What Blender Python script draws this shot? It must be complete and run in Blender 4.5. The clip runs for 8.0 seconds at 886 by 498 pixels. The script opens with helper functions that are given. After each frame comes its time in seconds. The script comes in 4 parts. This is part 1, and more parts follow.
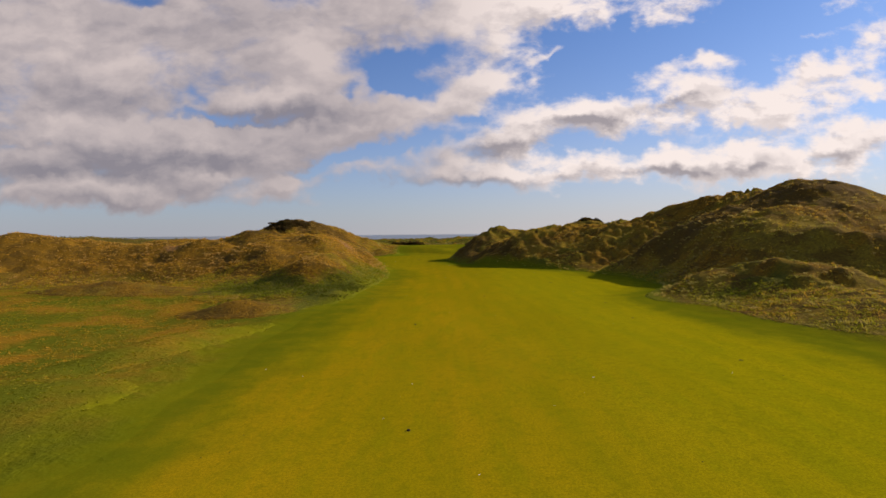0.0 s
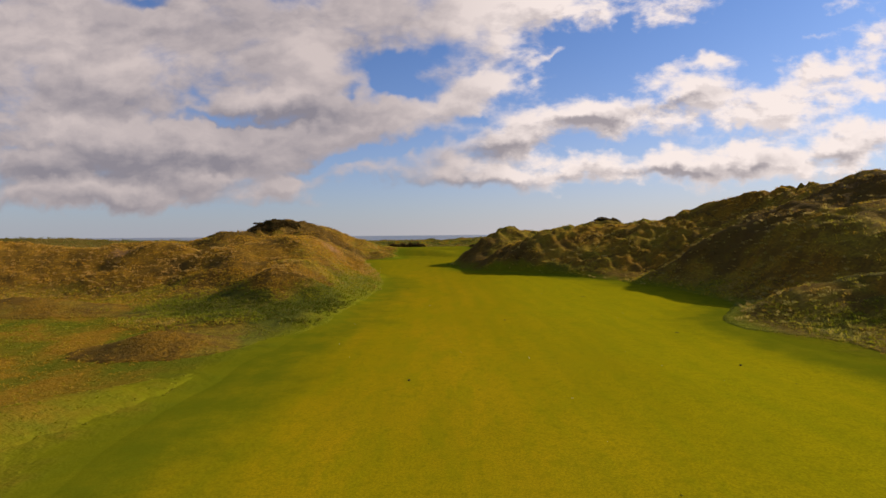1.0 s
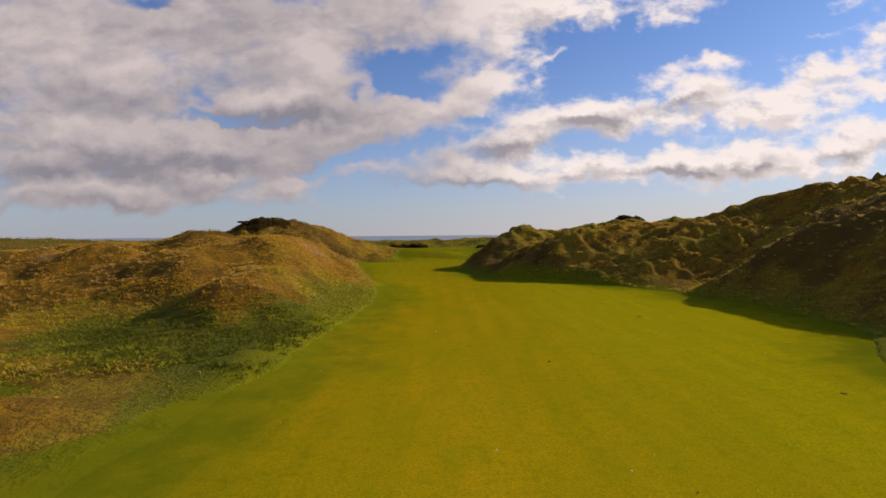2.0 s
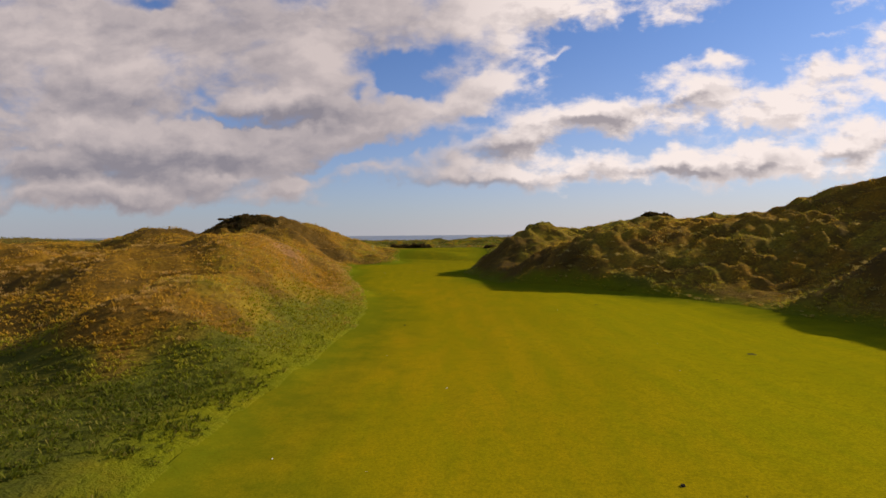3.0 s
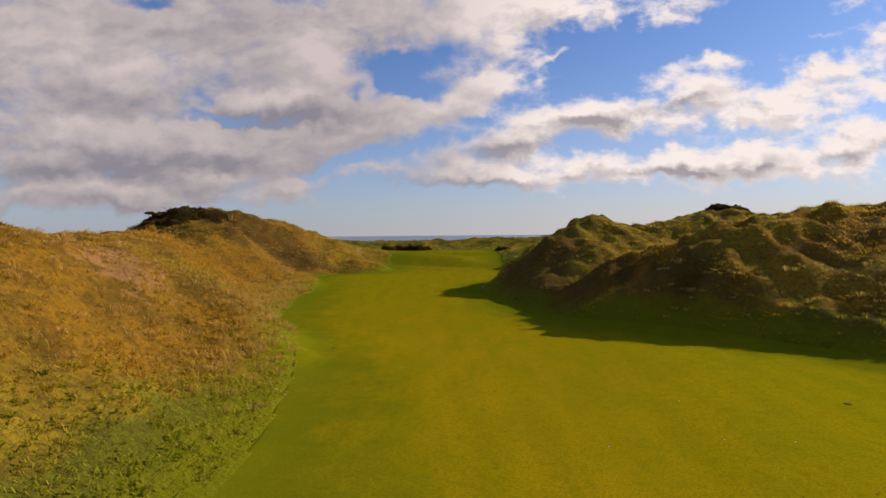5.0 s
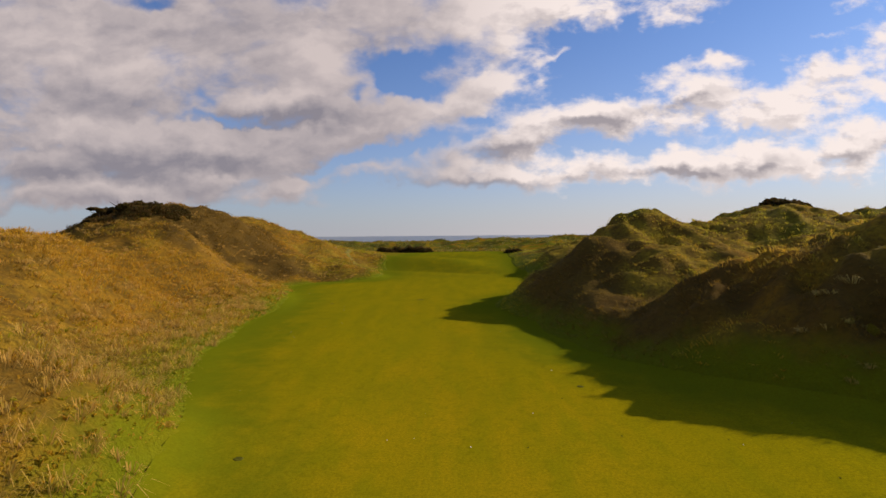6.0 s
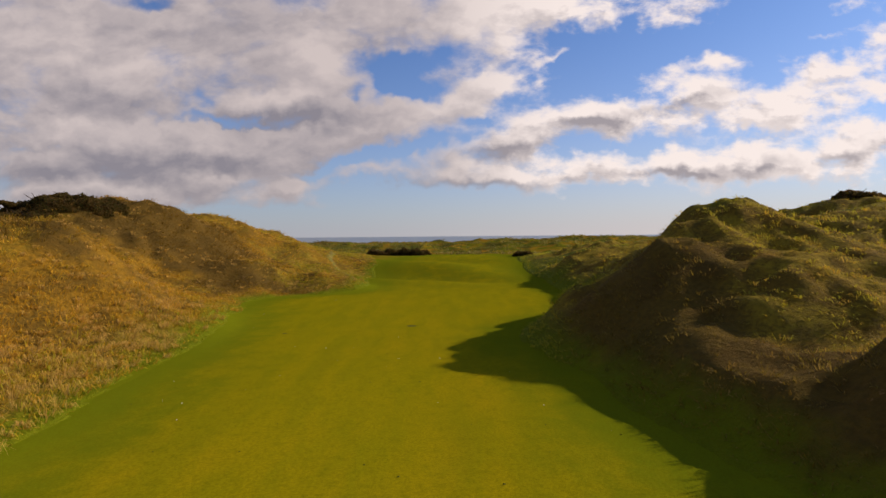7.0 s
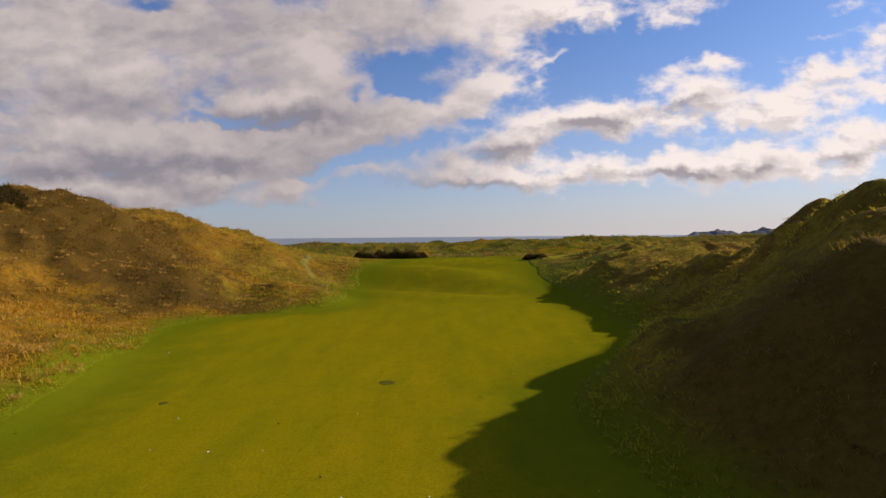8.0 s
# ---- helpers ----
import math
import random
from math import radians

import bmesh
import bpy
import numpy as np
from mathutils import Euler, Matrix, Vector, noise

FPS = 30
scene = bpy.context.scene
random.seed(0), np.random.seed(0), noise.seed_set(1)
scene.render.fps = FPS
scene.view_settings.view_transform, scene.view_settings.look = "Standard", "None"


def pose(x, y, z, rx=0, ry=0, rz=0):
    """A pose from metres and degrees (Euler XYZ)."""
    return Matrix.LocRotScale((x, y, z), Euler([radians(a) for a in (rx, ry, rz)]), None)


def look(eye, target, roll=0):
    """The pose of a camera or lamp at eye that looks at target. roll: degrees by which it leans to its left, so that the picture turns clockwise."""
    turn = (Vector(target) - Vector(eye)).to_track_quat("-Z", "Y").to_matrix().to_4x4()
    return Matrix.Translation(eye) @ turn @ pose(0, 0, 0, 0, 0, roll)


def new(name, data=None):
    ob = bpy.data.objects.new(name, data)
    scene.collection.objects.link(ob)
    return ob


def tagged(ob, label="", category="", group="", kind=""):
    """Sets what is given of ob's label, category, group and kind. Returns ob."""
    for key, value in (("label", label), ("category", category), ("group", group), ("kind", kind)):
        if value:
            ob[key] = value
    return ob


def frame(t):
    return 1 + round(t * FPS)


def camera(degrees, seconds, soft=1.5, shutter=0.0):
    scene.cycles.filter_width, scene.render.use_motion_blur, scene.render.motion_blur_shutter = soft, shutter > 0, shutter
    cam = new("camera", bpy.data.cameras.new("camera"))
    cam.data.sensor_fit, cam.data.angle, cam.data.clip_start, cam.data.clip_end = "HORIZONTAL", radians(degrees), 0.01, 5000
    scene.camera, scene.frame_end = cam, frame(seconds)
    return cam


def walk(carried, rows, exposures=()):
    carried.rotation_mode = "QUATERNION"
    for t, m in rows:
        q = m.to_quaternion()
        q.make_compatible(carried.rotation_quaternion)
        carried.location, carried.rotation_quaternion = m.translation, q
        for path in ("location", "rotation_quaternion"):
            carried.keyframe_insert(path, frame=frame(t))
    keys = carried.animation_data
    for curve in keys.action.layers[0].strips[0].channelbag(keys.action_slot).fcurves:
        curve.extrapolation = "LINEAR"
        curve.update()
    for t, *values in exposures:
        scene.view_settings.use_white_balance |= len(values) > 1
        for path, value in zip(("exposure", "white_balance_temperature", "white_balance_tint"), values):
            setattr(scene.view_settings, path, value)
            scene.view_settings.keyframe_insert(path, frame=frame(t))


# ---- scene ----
cam = camera(80.0, 8.0)
ROLL = pose(0, 0, 0, 0, 0, -0.5)
PATH = [
    (0, pose(0.05, 0.02, 5.70, 88.27, 0, 0.00) @ ROLL),
    (0.5, pose(-0.09, 6.05, 5.78, 88.32, 0, 0.12) @ ROLL),
    (1, pose(-0.27, 11.99, 5.79, 88.36, 0, 0.15) @ ROLL),
    (1.5, pose(-0.49, 17.89, 5.76, 88.39, 0, 0.26) @ ROLL),
    (3, pose(-1.30, 35.55, 5.54, 88.36, 0, 0.77) @ ROLL),
    (3.5, pose(-1.58, 41.47, 5.46, 88.36, 0, 0.67) @ ROLL),
    (4, pose(-1.86, 47.44, 5.40, 88.36, 0, 0.55) @ ROLL),
    (4.5, pose(-2.13, 53.45, 5.36, 88.38, 0, 0.55) @ ROLL),
    (6, pose(-2.78, 71.68, 5.33, 88.42, 0, 0.74) @ ROLL),
    (6.5, pose(-2.92, 77.79, 5.33, 88.44, 0, 0.67) @ ROLL),
    (7, pose(-3.01, 83.90, 5.31, 88.49, 0, 0.61) @ ROLL),
    (7.5, pose(-3.04, 89.97, 5.28, 88.53, 0, 0.61) @ ROLL),
    (8, pose(-3.01, 95.99, 5.20, 88.56, 0, 0.55) @ ROLL),
]
walk(cam, PATH, [(0, 0.05, 7150, 15), (8, 0.05, 7150, 15)])

# ---- world, sun ----
SUN_TURN, SUN_HEIGHT = 71.0, 25.5      # degrees to the right of straight ahead, degrees above the horizon
world = bpy.data.worlds.new("sky")
scene.world = world
world.use_nodes = True


class Nodes:
    """A short way to write node trees."""

    def __init__(self, tree):
        self.tree = tree
        tree.nodes.clear()

    def add(self, kind):
        return self.tree.nodes.new(kind)

    def put(self, value, socket):
        if isinstance(value, bpy.types.NodeSocket):
            self.tree.links.new(value, socket)
        elif value is not None:
            socket.default_value = value

    def math(self, op, a, b=None, c=None, clamp=False):
        node = self.add("ShaderNodeMath")
        node.operation, node.use_clamp = op, clamp
        for value, socket in zip((a, b, c), node.inputs):
            self.put(value, socket)
        return node.outputs[0]

    def vec(self, op, a, b=None):
        node = self.add("ShaderNodeVectorMath")
        node.operation = op
        self.put(a, node.inputs[0])
        self.put(b, node.inputs[1])
        return node.outputs["Value" if op in ("LENGTH", "DOT_PRODUCT") else "Vector"]

    def ramp(self, value, lo, hi, a=0.0, b=1.0, smooth=True):
        node = self.add("ShaderNodeMapRange")
        node.interpolation_type = "SMOOTHSTEP" if smooth else "LINEAR"
        for v, name in ((value, "Value"), (lo, "From Min"), (hi, "From Max"), (a, "To Min"), (b, "To Max")):
            self.put(v, node.inputs[name])
        return node.outputs[0]

    def mix(self, f, a, b, blend="MIX"):
        node = self.add("ShaderNodeMix")
        node.data_type, node.blend_type = "RGBA", blend
        self.put(f, node.inputs["Factor"])
        for value, socket in ((a, node.inputs[6]), (b, node.inputs[7])):
            self.put((*value, 1.0) if isinstance(value, tuple) and len(value) == 3 else value, socket)
        return node.outputs[2]

    def noise(self, at, scale, detail=2.0, rough=0.5, lac=2.0, distortion=0.0):
        node = self.add("ShaderNodeTexNoise")
        for v, name in ((at, "Vector"), (scale, "Scale"), (detail, "Detail"), (rough, "Roughness"), (lac, "Lacunarity"), (distortion, "Distortion")):
            self.put(v, node.inputs[name])
        return node.outputs["Fac"]

    def attr(self, name, out="Fac"):
        node = self.add("ShaderNodeAttribute")
        node.attribute_name = name
        return node.outputs[out]


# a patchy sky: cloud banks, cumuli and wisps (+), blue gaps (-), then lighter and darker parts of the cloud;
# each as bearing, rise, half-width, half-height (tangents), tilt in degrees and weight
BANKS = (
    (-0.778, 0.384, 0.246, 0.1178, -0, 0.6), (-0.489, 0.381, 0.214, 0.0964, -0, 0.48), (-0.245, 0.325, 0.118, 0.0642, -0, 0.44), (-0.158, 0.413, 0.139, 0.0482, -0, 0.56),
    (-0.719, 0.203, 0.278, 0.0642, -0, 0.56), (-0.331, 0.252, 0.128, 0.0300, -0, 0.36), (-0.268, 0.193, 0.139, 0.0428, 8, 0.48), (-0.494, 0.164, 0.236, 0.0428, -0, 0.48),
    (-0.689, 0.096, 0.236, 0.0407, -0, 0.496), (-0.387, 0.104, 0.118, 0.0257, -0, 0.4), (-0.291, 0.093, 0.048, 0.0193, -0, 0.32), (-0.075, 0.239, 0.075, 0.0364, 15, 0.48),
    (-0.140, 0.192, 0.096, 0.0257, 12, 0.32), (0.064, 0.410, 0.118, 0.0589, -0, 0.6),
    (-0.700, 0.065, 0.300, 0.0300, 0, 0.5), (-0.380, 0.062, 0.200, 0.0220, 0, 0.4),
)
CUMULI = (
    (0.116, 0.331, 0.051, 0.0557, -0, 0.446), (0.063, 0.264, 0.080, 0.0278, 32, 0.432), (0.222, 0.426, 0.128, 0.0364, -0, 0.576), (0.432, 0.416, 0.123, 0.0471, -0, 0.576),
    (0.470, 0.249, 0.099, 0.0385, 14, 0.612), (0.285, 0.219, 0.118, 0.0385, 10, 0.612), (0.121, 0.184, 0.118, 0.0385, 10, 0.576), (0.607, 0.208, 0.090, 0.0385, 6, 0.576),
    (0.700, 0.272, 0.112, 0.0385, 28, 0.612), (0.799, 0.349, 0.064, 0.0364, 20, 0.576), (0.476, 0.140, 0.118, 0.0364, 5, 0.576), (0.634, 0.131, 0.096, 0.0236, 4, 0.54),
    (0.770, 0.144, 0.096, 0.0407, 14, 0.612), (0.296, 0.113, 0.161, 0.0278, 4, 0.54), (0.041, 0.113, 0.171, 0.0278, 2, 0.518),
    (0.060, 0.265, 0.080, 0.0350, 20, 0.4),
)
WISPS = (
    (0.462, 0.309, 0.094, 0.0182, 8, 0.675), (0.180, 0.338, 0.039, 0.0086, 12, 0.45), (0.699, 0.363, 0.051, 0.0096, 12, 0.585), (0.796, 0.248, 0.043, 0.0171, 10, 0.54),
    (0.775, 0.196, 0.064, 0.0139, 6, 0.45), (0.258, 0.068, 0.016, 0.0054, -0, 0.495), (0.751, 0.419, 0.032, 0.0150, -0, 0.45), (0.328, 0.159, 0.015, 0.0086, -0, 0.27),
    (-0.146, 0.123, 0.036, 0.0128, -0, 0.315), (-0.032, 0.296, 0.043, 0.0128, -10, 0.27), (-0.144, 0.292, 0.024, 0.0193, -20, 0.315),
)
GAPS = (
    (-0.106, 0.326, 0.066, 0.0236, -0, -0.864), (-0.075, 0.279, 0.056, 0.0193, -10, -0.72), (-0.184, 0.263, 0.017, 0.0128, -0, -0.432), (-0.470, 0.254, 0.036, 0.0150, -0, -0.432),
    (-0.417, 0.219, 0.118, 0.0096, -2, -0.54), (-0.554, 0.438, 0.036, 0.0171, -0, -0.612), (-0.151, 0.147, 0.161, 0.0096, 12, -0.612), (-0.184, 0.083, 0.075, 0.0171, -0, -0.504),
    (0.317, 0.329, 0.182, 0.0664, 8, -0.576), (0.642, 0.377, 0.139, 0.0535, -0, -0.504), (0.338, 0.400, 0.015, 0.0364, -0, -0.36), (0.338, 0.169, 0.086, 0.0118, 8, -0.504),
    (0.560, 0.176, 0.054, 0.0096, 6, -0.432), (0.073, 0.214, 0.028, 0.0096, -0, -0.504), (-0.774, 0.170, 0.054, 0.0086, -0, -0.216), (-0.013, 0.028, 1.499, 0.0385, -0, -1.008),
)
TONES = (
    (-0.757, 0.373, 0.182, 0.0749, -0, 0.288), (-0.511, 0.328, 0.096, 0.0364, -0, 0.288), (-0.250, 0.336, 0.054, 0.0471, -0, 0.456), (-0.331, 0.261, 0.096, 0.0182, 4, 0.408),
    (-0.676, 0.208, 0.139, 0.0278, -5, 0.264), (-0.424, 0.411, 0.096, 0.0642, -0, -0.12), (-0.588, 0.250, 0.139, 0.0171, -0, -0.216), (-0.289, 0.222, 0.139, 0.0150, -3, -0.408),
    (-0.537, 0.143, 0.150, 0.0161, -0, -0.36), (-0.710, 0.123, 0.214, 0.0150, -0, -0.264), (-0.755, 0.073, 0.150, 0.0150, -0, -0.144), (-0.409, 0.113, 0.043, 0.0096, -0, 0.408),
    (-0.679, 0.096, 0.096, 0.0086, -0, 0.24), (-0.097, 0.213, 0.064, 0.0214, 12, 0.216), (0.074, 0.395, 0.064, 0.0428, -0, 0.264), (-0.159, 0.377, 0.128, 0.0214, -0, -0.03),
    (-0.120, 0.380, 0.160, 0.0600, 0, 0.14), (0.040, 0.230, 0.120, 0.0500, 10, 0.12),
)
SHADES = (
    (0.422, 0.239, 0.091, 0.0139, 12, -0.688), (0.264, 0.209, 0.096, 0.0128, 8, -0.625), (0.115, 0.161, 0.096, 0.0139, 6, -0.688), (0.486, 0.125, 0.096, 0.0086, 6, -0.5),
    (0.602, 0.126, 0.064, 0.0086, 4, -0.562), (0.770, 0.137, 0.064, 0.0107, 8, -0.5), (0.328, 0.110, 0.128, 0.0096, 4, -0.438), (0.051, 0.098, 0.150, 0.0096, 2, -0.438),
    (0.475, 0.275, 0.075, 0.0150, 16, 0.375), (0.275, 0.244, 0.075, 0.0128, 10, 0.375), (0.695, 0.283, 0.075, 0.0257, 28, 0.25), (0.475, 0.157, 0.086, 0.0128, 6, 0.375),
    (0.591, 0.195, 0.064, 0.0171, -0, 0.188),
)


def build_sky():
    n = Nodes(world.node_tree)
    way = n.add("ShaderNodeTexCoord").outputs["Generated"]
    parts = n.add("ShaderNodeSeparateXYZ")
    n.put(way, parts.inputs[0])
    x, y, z = parts.outputs
    sky = n.add("ShaderNodeTexSky")
    sky.sky_type, sky.sun_disc = "NISHITA", False
    sky.sun_elevation, sky.sun_rotation = radians(SUN_HEIGHT), radians(SUN_TURN)
    sky.air_density, sky.dust_density, sky.ozone_density = 1.0, 0.5, 3.0
    blue = n.mix(1.0, sky.outputs[0], (0.070, 0.104, 0.155), "MULTIPLY")
    # pale haze low over the sea
    low = n.math("POWER", n.math("SUBTRACT", 1.0, n.math("MAXIMUM", z, 0.0), clamp=True), 7.0)
    pale = n.mix(n.ramp(x, -0.6, 0.7), (0.44, 0.48, 0.58), (0.70, 0.68, 0.72))
    blue = n.mix(n.math("MULTIPLY", low, n.ramp(x, -0.2, 0.5, 0.82, 0.98)), blue, pale)
    # the cloud layer in mild perspective
    up = n.math("ADD", n.math("MAXIMUM", z, 0.0), 0.26)
    comb = n.add("ShaderNodeCombineXYZ")
    n.put(n.math("DIVIDE", x, up), comb.inputs[0])
    n.put(n.math("DIVIDE", y, up), comb.inputs[1])
    plane = comb.outputs[0]
    front = n.math("MAXIMUM", y, 0.12)
    comb = n.add("ShaderNodeCombineXYZ")
    n.put(n.math("DIVIDE", x, front), comb.inputs[0])
    n.put(n.math("DIVIDE", z, front), comb.inputs[1])
    flat = comb.outputs[0]
    # ragged edges, at three sizes
    rag = flat
    for scale, sideways, upright in ((5.0, 0.13, 0.06), (13.0, 0.085, 0.060), (42.0, 0.030, 0.026)):
        wob = n.add("ShaderNodeTexNoise")
        n.put(flat, wob.inputs["Vector"])
        wob.inputs["Scale"].default_value, wob.inputs["Detail"].default_value = scale, 3.0
        rag = n.vec("ADD", rag, n.vec("MULTIPLY", n.vec("SUBTRACT", wob.outputs["Color"], (0.5, 0.5, 0.5)), (sideways, upright, 0.0)))
    ahead = n.ramp(y, 0.1, 0.4)

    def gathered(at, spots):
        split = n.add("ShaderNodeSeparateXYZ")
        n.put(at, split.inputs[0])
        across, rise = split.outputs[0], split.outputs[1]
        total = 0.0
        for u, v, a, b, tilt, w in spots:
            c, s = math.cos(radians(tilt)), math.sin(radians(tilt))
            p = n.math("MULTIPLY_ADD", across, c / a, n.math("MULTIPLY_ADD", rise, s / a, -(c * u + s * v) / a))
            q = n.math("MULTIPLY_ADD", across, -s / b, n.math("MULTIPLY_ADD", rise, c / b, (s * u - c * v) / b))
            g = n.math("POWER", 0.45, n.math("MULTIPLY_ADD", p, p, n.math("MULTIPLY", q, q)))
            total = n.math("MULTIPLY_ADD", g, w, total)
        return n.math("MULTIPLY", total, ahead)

    crisp = n.ramp(x, -0.15, 0.25)          # blurred banks away from the sun, clearer cumulus towards it

    def puffs(at, detail):
        wide = n.vec("MULTIPLY", at, (1.0, 1.8, 1.0))
        fluff, cumulus = n.noise(wide, 6.5, min(detail, 5.0), 0.52, 2.1, 0.2), n.noise(wide, 11.0, detail, 0.58, 2.1, 0.15)
        big = n.math("ADD", n.math("MULTIPLY", cumulus, crisp), n.math("MULTIPLY", fluff, n.math("SUBTRACT", 1.0, crisp)))
        return n.math("MULTIPLY", n.math("SUBTRACT", big, 0.5), 1.9)

    # behind and overhead the cover is broken and even
    level = n.math("ADD", n.ramp(n.math("ADD", y, n.math("MULTIPLY", z, -0.9)), -0.2, 0.45, -0.05, -0.19), n.ramp(x, -0.30, 0.10, 0.10, 0.0))
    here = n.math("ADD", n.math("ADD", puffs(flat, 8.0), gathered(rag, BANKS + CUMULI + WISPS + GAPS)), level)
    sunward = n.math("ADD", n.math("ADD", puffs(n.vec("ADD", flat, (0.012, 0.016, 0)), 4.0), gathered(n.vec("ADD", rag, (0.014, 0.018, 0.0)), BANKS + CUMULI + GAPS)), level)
    cover = n.ramp(here, n.math("MULTIPLY_ADD", crisp, 0.10, -0.24), n.math("MULTIPLY_ADD", crisp, 0.0, 0.46))
    lit = n.ramp(n.math("SUBTRACT", here, sunward), -0.30, 0.30)
    thick = n.ramp(here, 0.15, 0.9)
    tone = n.math("MULTIPLY_ADD", lit, n.math("MULTIPLY_ADD", crisp, 0.25, 0.35), n.math("MULTIPLY_ADD", crisp, 0.30, 0.33))
    tone = n.math("SUBTRACT", tone, n.math("MULTIPLY", thick, n.math("MULTIPLY_ADD", crisp, 0.10, 0.10)))
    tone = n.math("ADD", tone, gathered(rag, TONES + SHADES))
    streak = n.noise(n.vec("MULTIPLY", rag, (1.0, 2.2, 1.0)), 9.0, 5.0, 0.52)
    tone = n.math("MULTIPLY_ADD", n.math("SUBTRACT", streak, 0.5), 1.15, tone, clamp=True)
    dark = n.mix(crisp, (0.285, 0.280, 0.335), (0.40, 0.38, 0.42))
    light = n.mix(crisp, (0.70, 0.645, 0.655), (1.05, 0.99, 0.985))
    cloud = n.mix(tone, dark, light)
    full = n.mix(n.math("MULTIPLY", cover, 0.96), blue, cloud)
    ground = n.mix(n.ramp(z, -0.02, 0.0), (0.12, 0.12, 0.08), full)
    back = n.add("ShaderNodeBackground")
    n.put(ground, back.inputs["Color"])
    back.inputs["Strength"].default_value = 0.84
    out = n.add("ShaderNodeOutputWorld")
    n.put(back.outputs[0], out.inputs[0])


build_sky()
sun = new("sun", bpy.data.lights.new("sun", "SUN"))
sun.data.energy, sun.data.angle, sun.data.color = 5.0, radians(0.53), (1.0, 0.88, 0.68)
az, el = radians(SUN_TURN), radians(SUN_HEIGHT)
SUN_WAY = Vector((math.sin(az) * math.cos(el), math.cos(az) * math.cos(el), math.sin(el)))
sun.matrix_world = look(SUN_WAY * 300, (0, 0, 0))


# ---- materials ----
def material(name):
    m = bpy.data.materials.new(name)
    m.use_nodes = True
    n = Nodes(m.node_tree)
    bsdf = n.add("ShaderNodeBsdfPrincipled")
    out = n.add("ShaderNodeOutputMaterial")
    n.put(bsdf.outputs[0], out.inputs[0])
    return m, n, bsdf, out


def bumped(n, bsdf, height, strength, distance):
    b = n.add("ShaderNodeBump")
    b.inputs["Strength"].default_value, b.inputs["Distance"].default_value = strength, distance
    n.put(height, b.inputs["Height"])
    n.put(b.outputs[0], bsdf.inputs["Normal"])


def place(n):
    return n.add("ShaderNodeNewGeometry").outputs["Position"]


def links_colour(n, at):
    """Colour of the mown turf (olive with worn ochre, greener towards its edge) running softly into the uncut rough."""
    within = n.attr("within")               # metres inside the mown edge, below 0 outside
    stretch = n.vec("MULTIPLY", at, (1.0, 0.28, 1.0))
    wide = n.noise(stretch, 0.16, 4.0, 0.6)
    mid = n.noise(stretch, 0.9, 4.0, 0.65)
    fine = n.noise(at, 14.0, 4.0, 0.7)
    patch = n.noise(at, 0.55, 5.0, 0.65)
    sep = n.add("ShaderNodeSeparateXYZ")
    n.put(at, sep.inputs[0])
    # mown turf
    col = n.mix(n.ramp(wide, 0.36, 0.66), (0.305, 0.234, 0.005), (0.395, 0.252, 0.007))
    col = n.mix(n.ramp(mid, 0.40, 0.72, 0.0, 0.75), col, (0.252, 0.224, 0.005))
    col = n.mix(n.ramp(n.noise(stretch, 0.45, 3.0, 0.6), 0.58, 0.78, 0.0, 0.6), col, (0.352, 0.216, 0.008))
    # less worn, lighter green away from the middle line
    fresh = n.math("MULTIPLY_ADD", n.math("SUBTRACT", wide, 0.5), 16.0, sep.outputs[0])
    col = n.mix(n.ramp(fresh, -1.0, 12.0, 0.0, 0.8), col, n.mix(n.ramp(mid, 0.35, 0.7), (0.330, 0.298, 0.006), (0.285, 0.278, 0.006)))
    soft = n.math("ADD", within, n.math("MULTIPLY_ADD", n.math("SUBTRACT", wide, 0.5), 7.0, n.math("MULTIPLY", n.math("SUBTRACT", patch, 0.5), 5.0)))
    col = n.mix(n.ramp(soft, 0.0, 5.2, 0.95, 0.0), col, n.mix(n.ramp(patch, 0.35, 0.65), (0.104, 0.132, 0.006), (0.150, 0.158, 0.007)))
    col = n.mix(n.ramp(sep.outputs[1], 50.0, 125.0, 0.0, 0.75), col, n.mix(n.ramp(mid, 0.35, 0.7), (0.240, 0.210, 0.006), (0.182, 0.178, 0.006)))
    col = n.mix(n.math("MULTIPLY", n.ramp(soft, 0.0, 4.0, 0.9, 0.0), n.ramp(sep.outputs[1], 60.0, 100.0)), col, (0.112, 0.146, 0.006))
    col = n.mix(n.math("MULTIPLY", n.ramp(sep.outputs[1], 124.0, 150.0, 0.0, 0.55), n.ramp(patch, 0.3, 0.6)), col, (0.105, 0.135, 0.008))
    lines = n.math("SINE", n.math("MULTIPLY", n.math("MULTIPLY_ADD", sep.outputs[1], 0.03, sep.outputs[0]), 3.4))
    col = n.mix(n.ramp(lines, -0.6, 0.6, 0.0, 0.07), col, (0.10, 0.14, 0.004))
    col = n.mix(n.ramp(n.noise(at, 2.6, 4.0, 0.65), 0.46, 0.72, 0.0, 0.30), col, (0.110, 0.122, 0.004))
    col = n.mix(n.ramp(fine, 0.35, 0.72, 0.0, 0.50), col, (0.095, 0.090, 0.004))
    col = n.mix(n.ramp(n.noise(at, 38.0, 3.0, 0.7), 0.40, 0.70, 0.0, 0.40), col, (0.105, 0.092, 0.004))
    # uncut rough: green with ochre and russet drifts
    broad = n.noise(at, 0.12, 4.0, 0.6)
    tuft = n.noise(at, 6.0, 5.0, 0.7)
    wild = n.mix(n.ramp(broad, 0.40, 0.62), (0.108, 0.118, 0.009), (0.230, 0.148, 0.014))
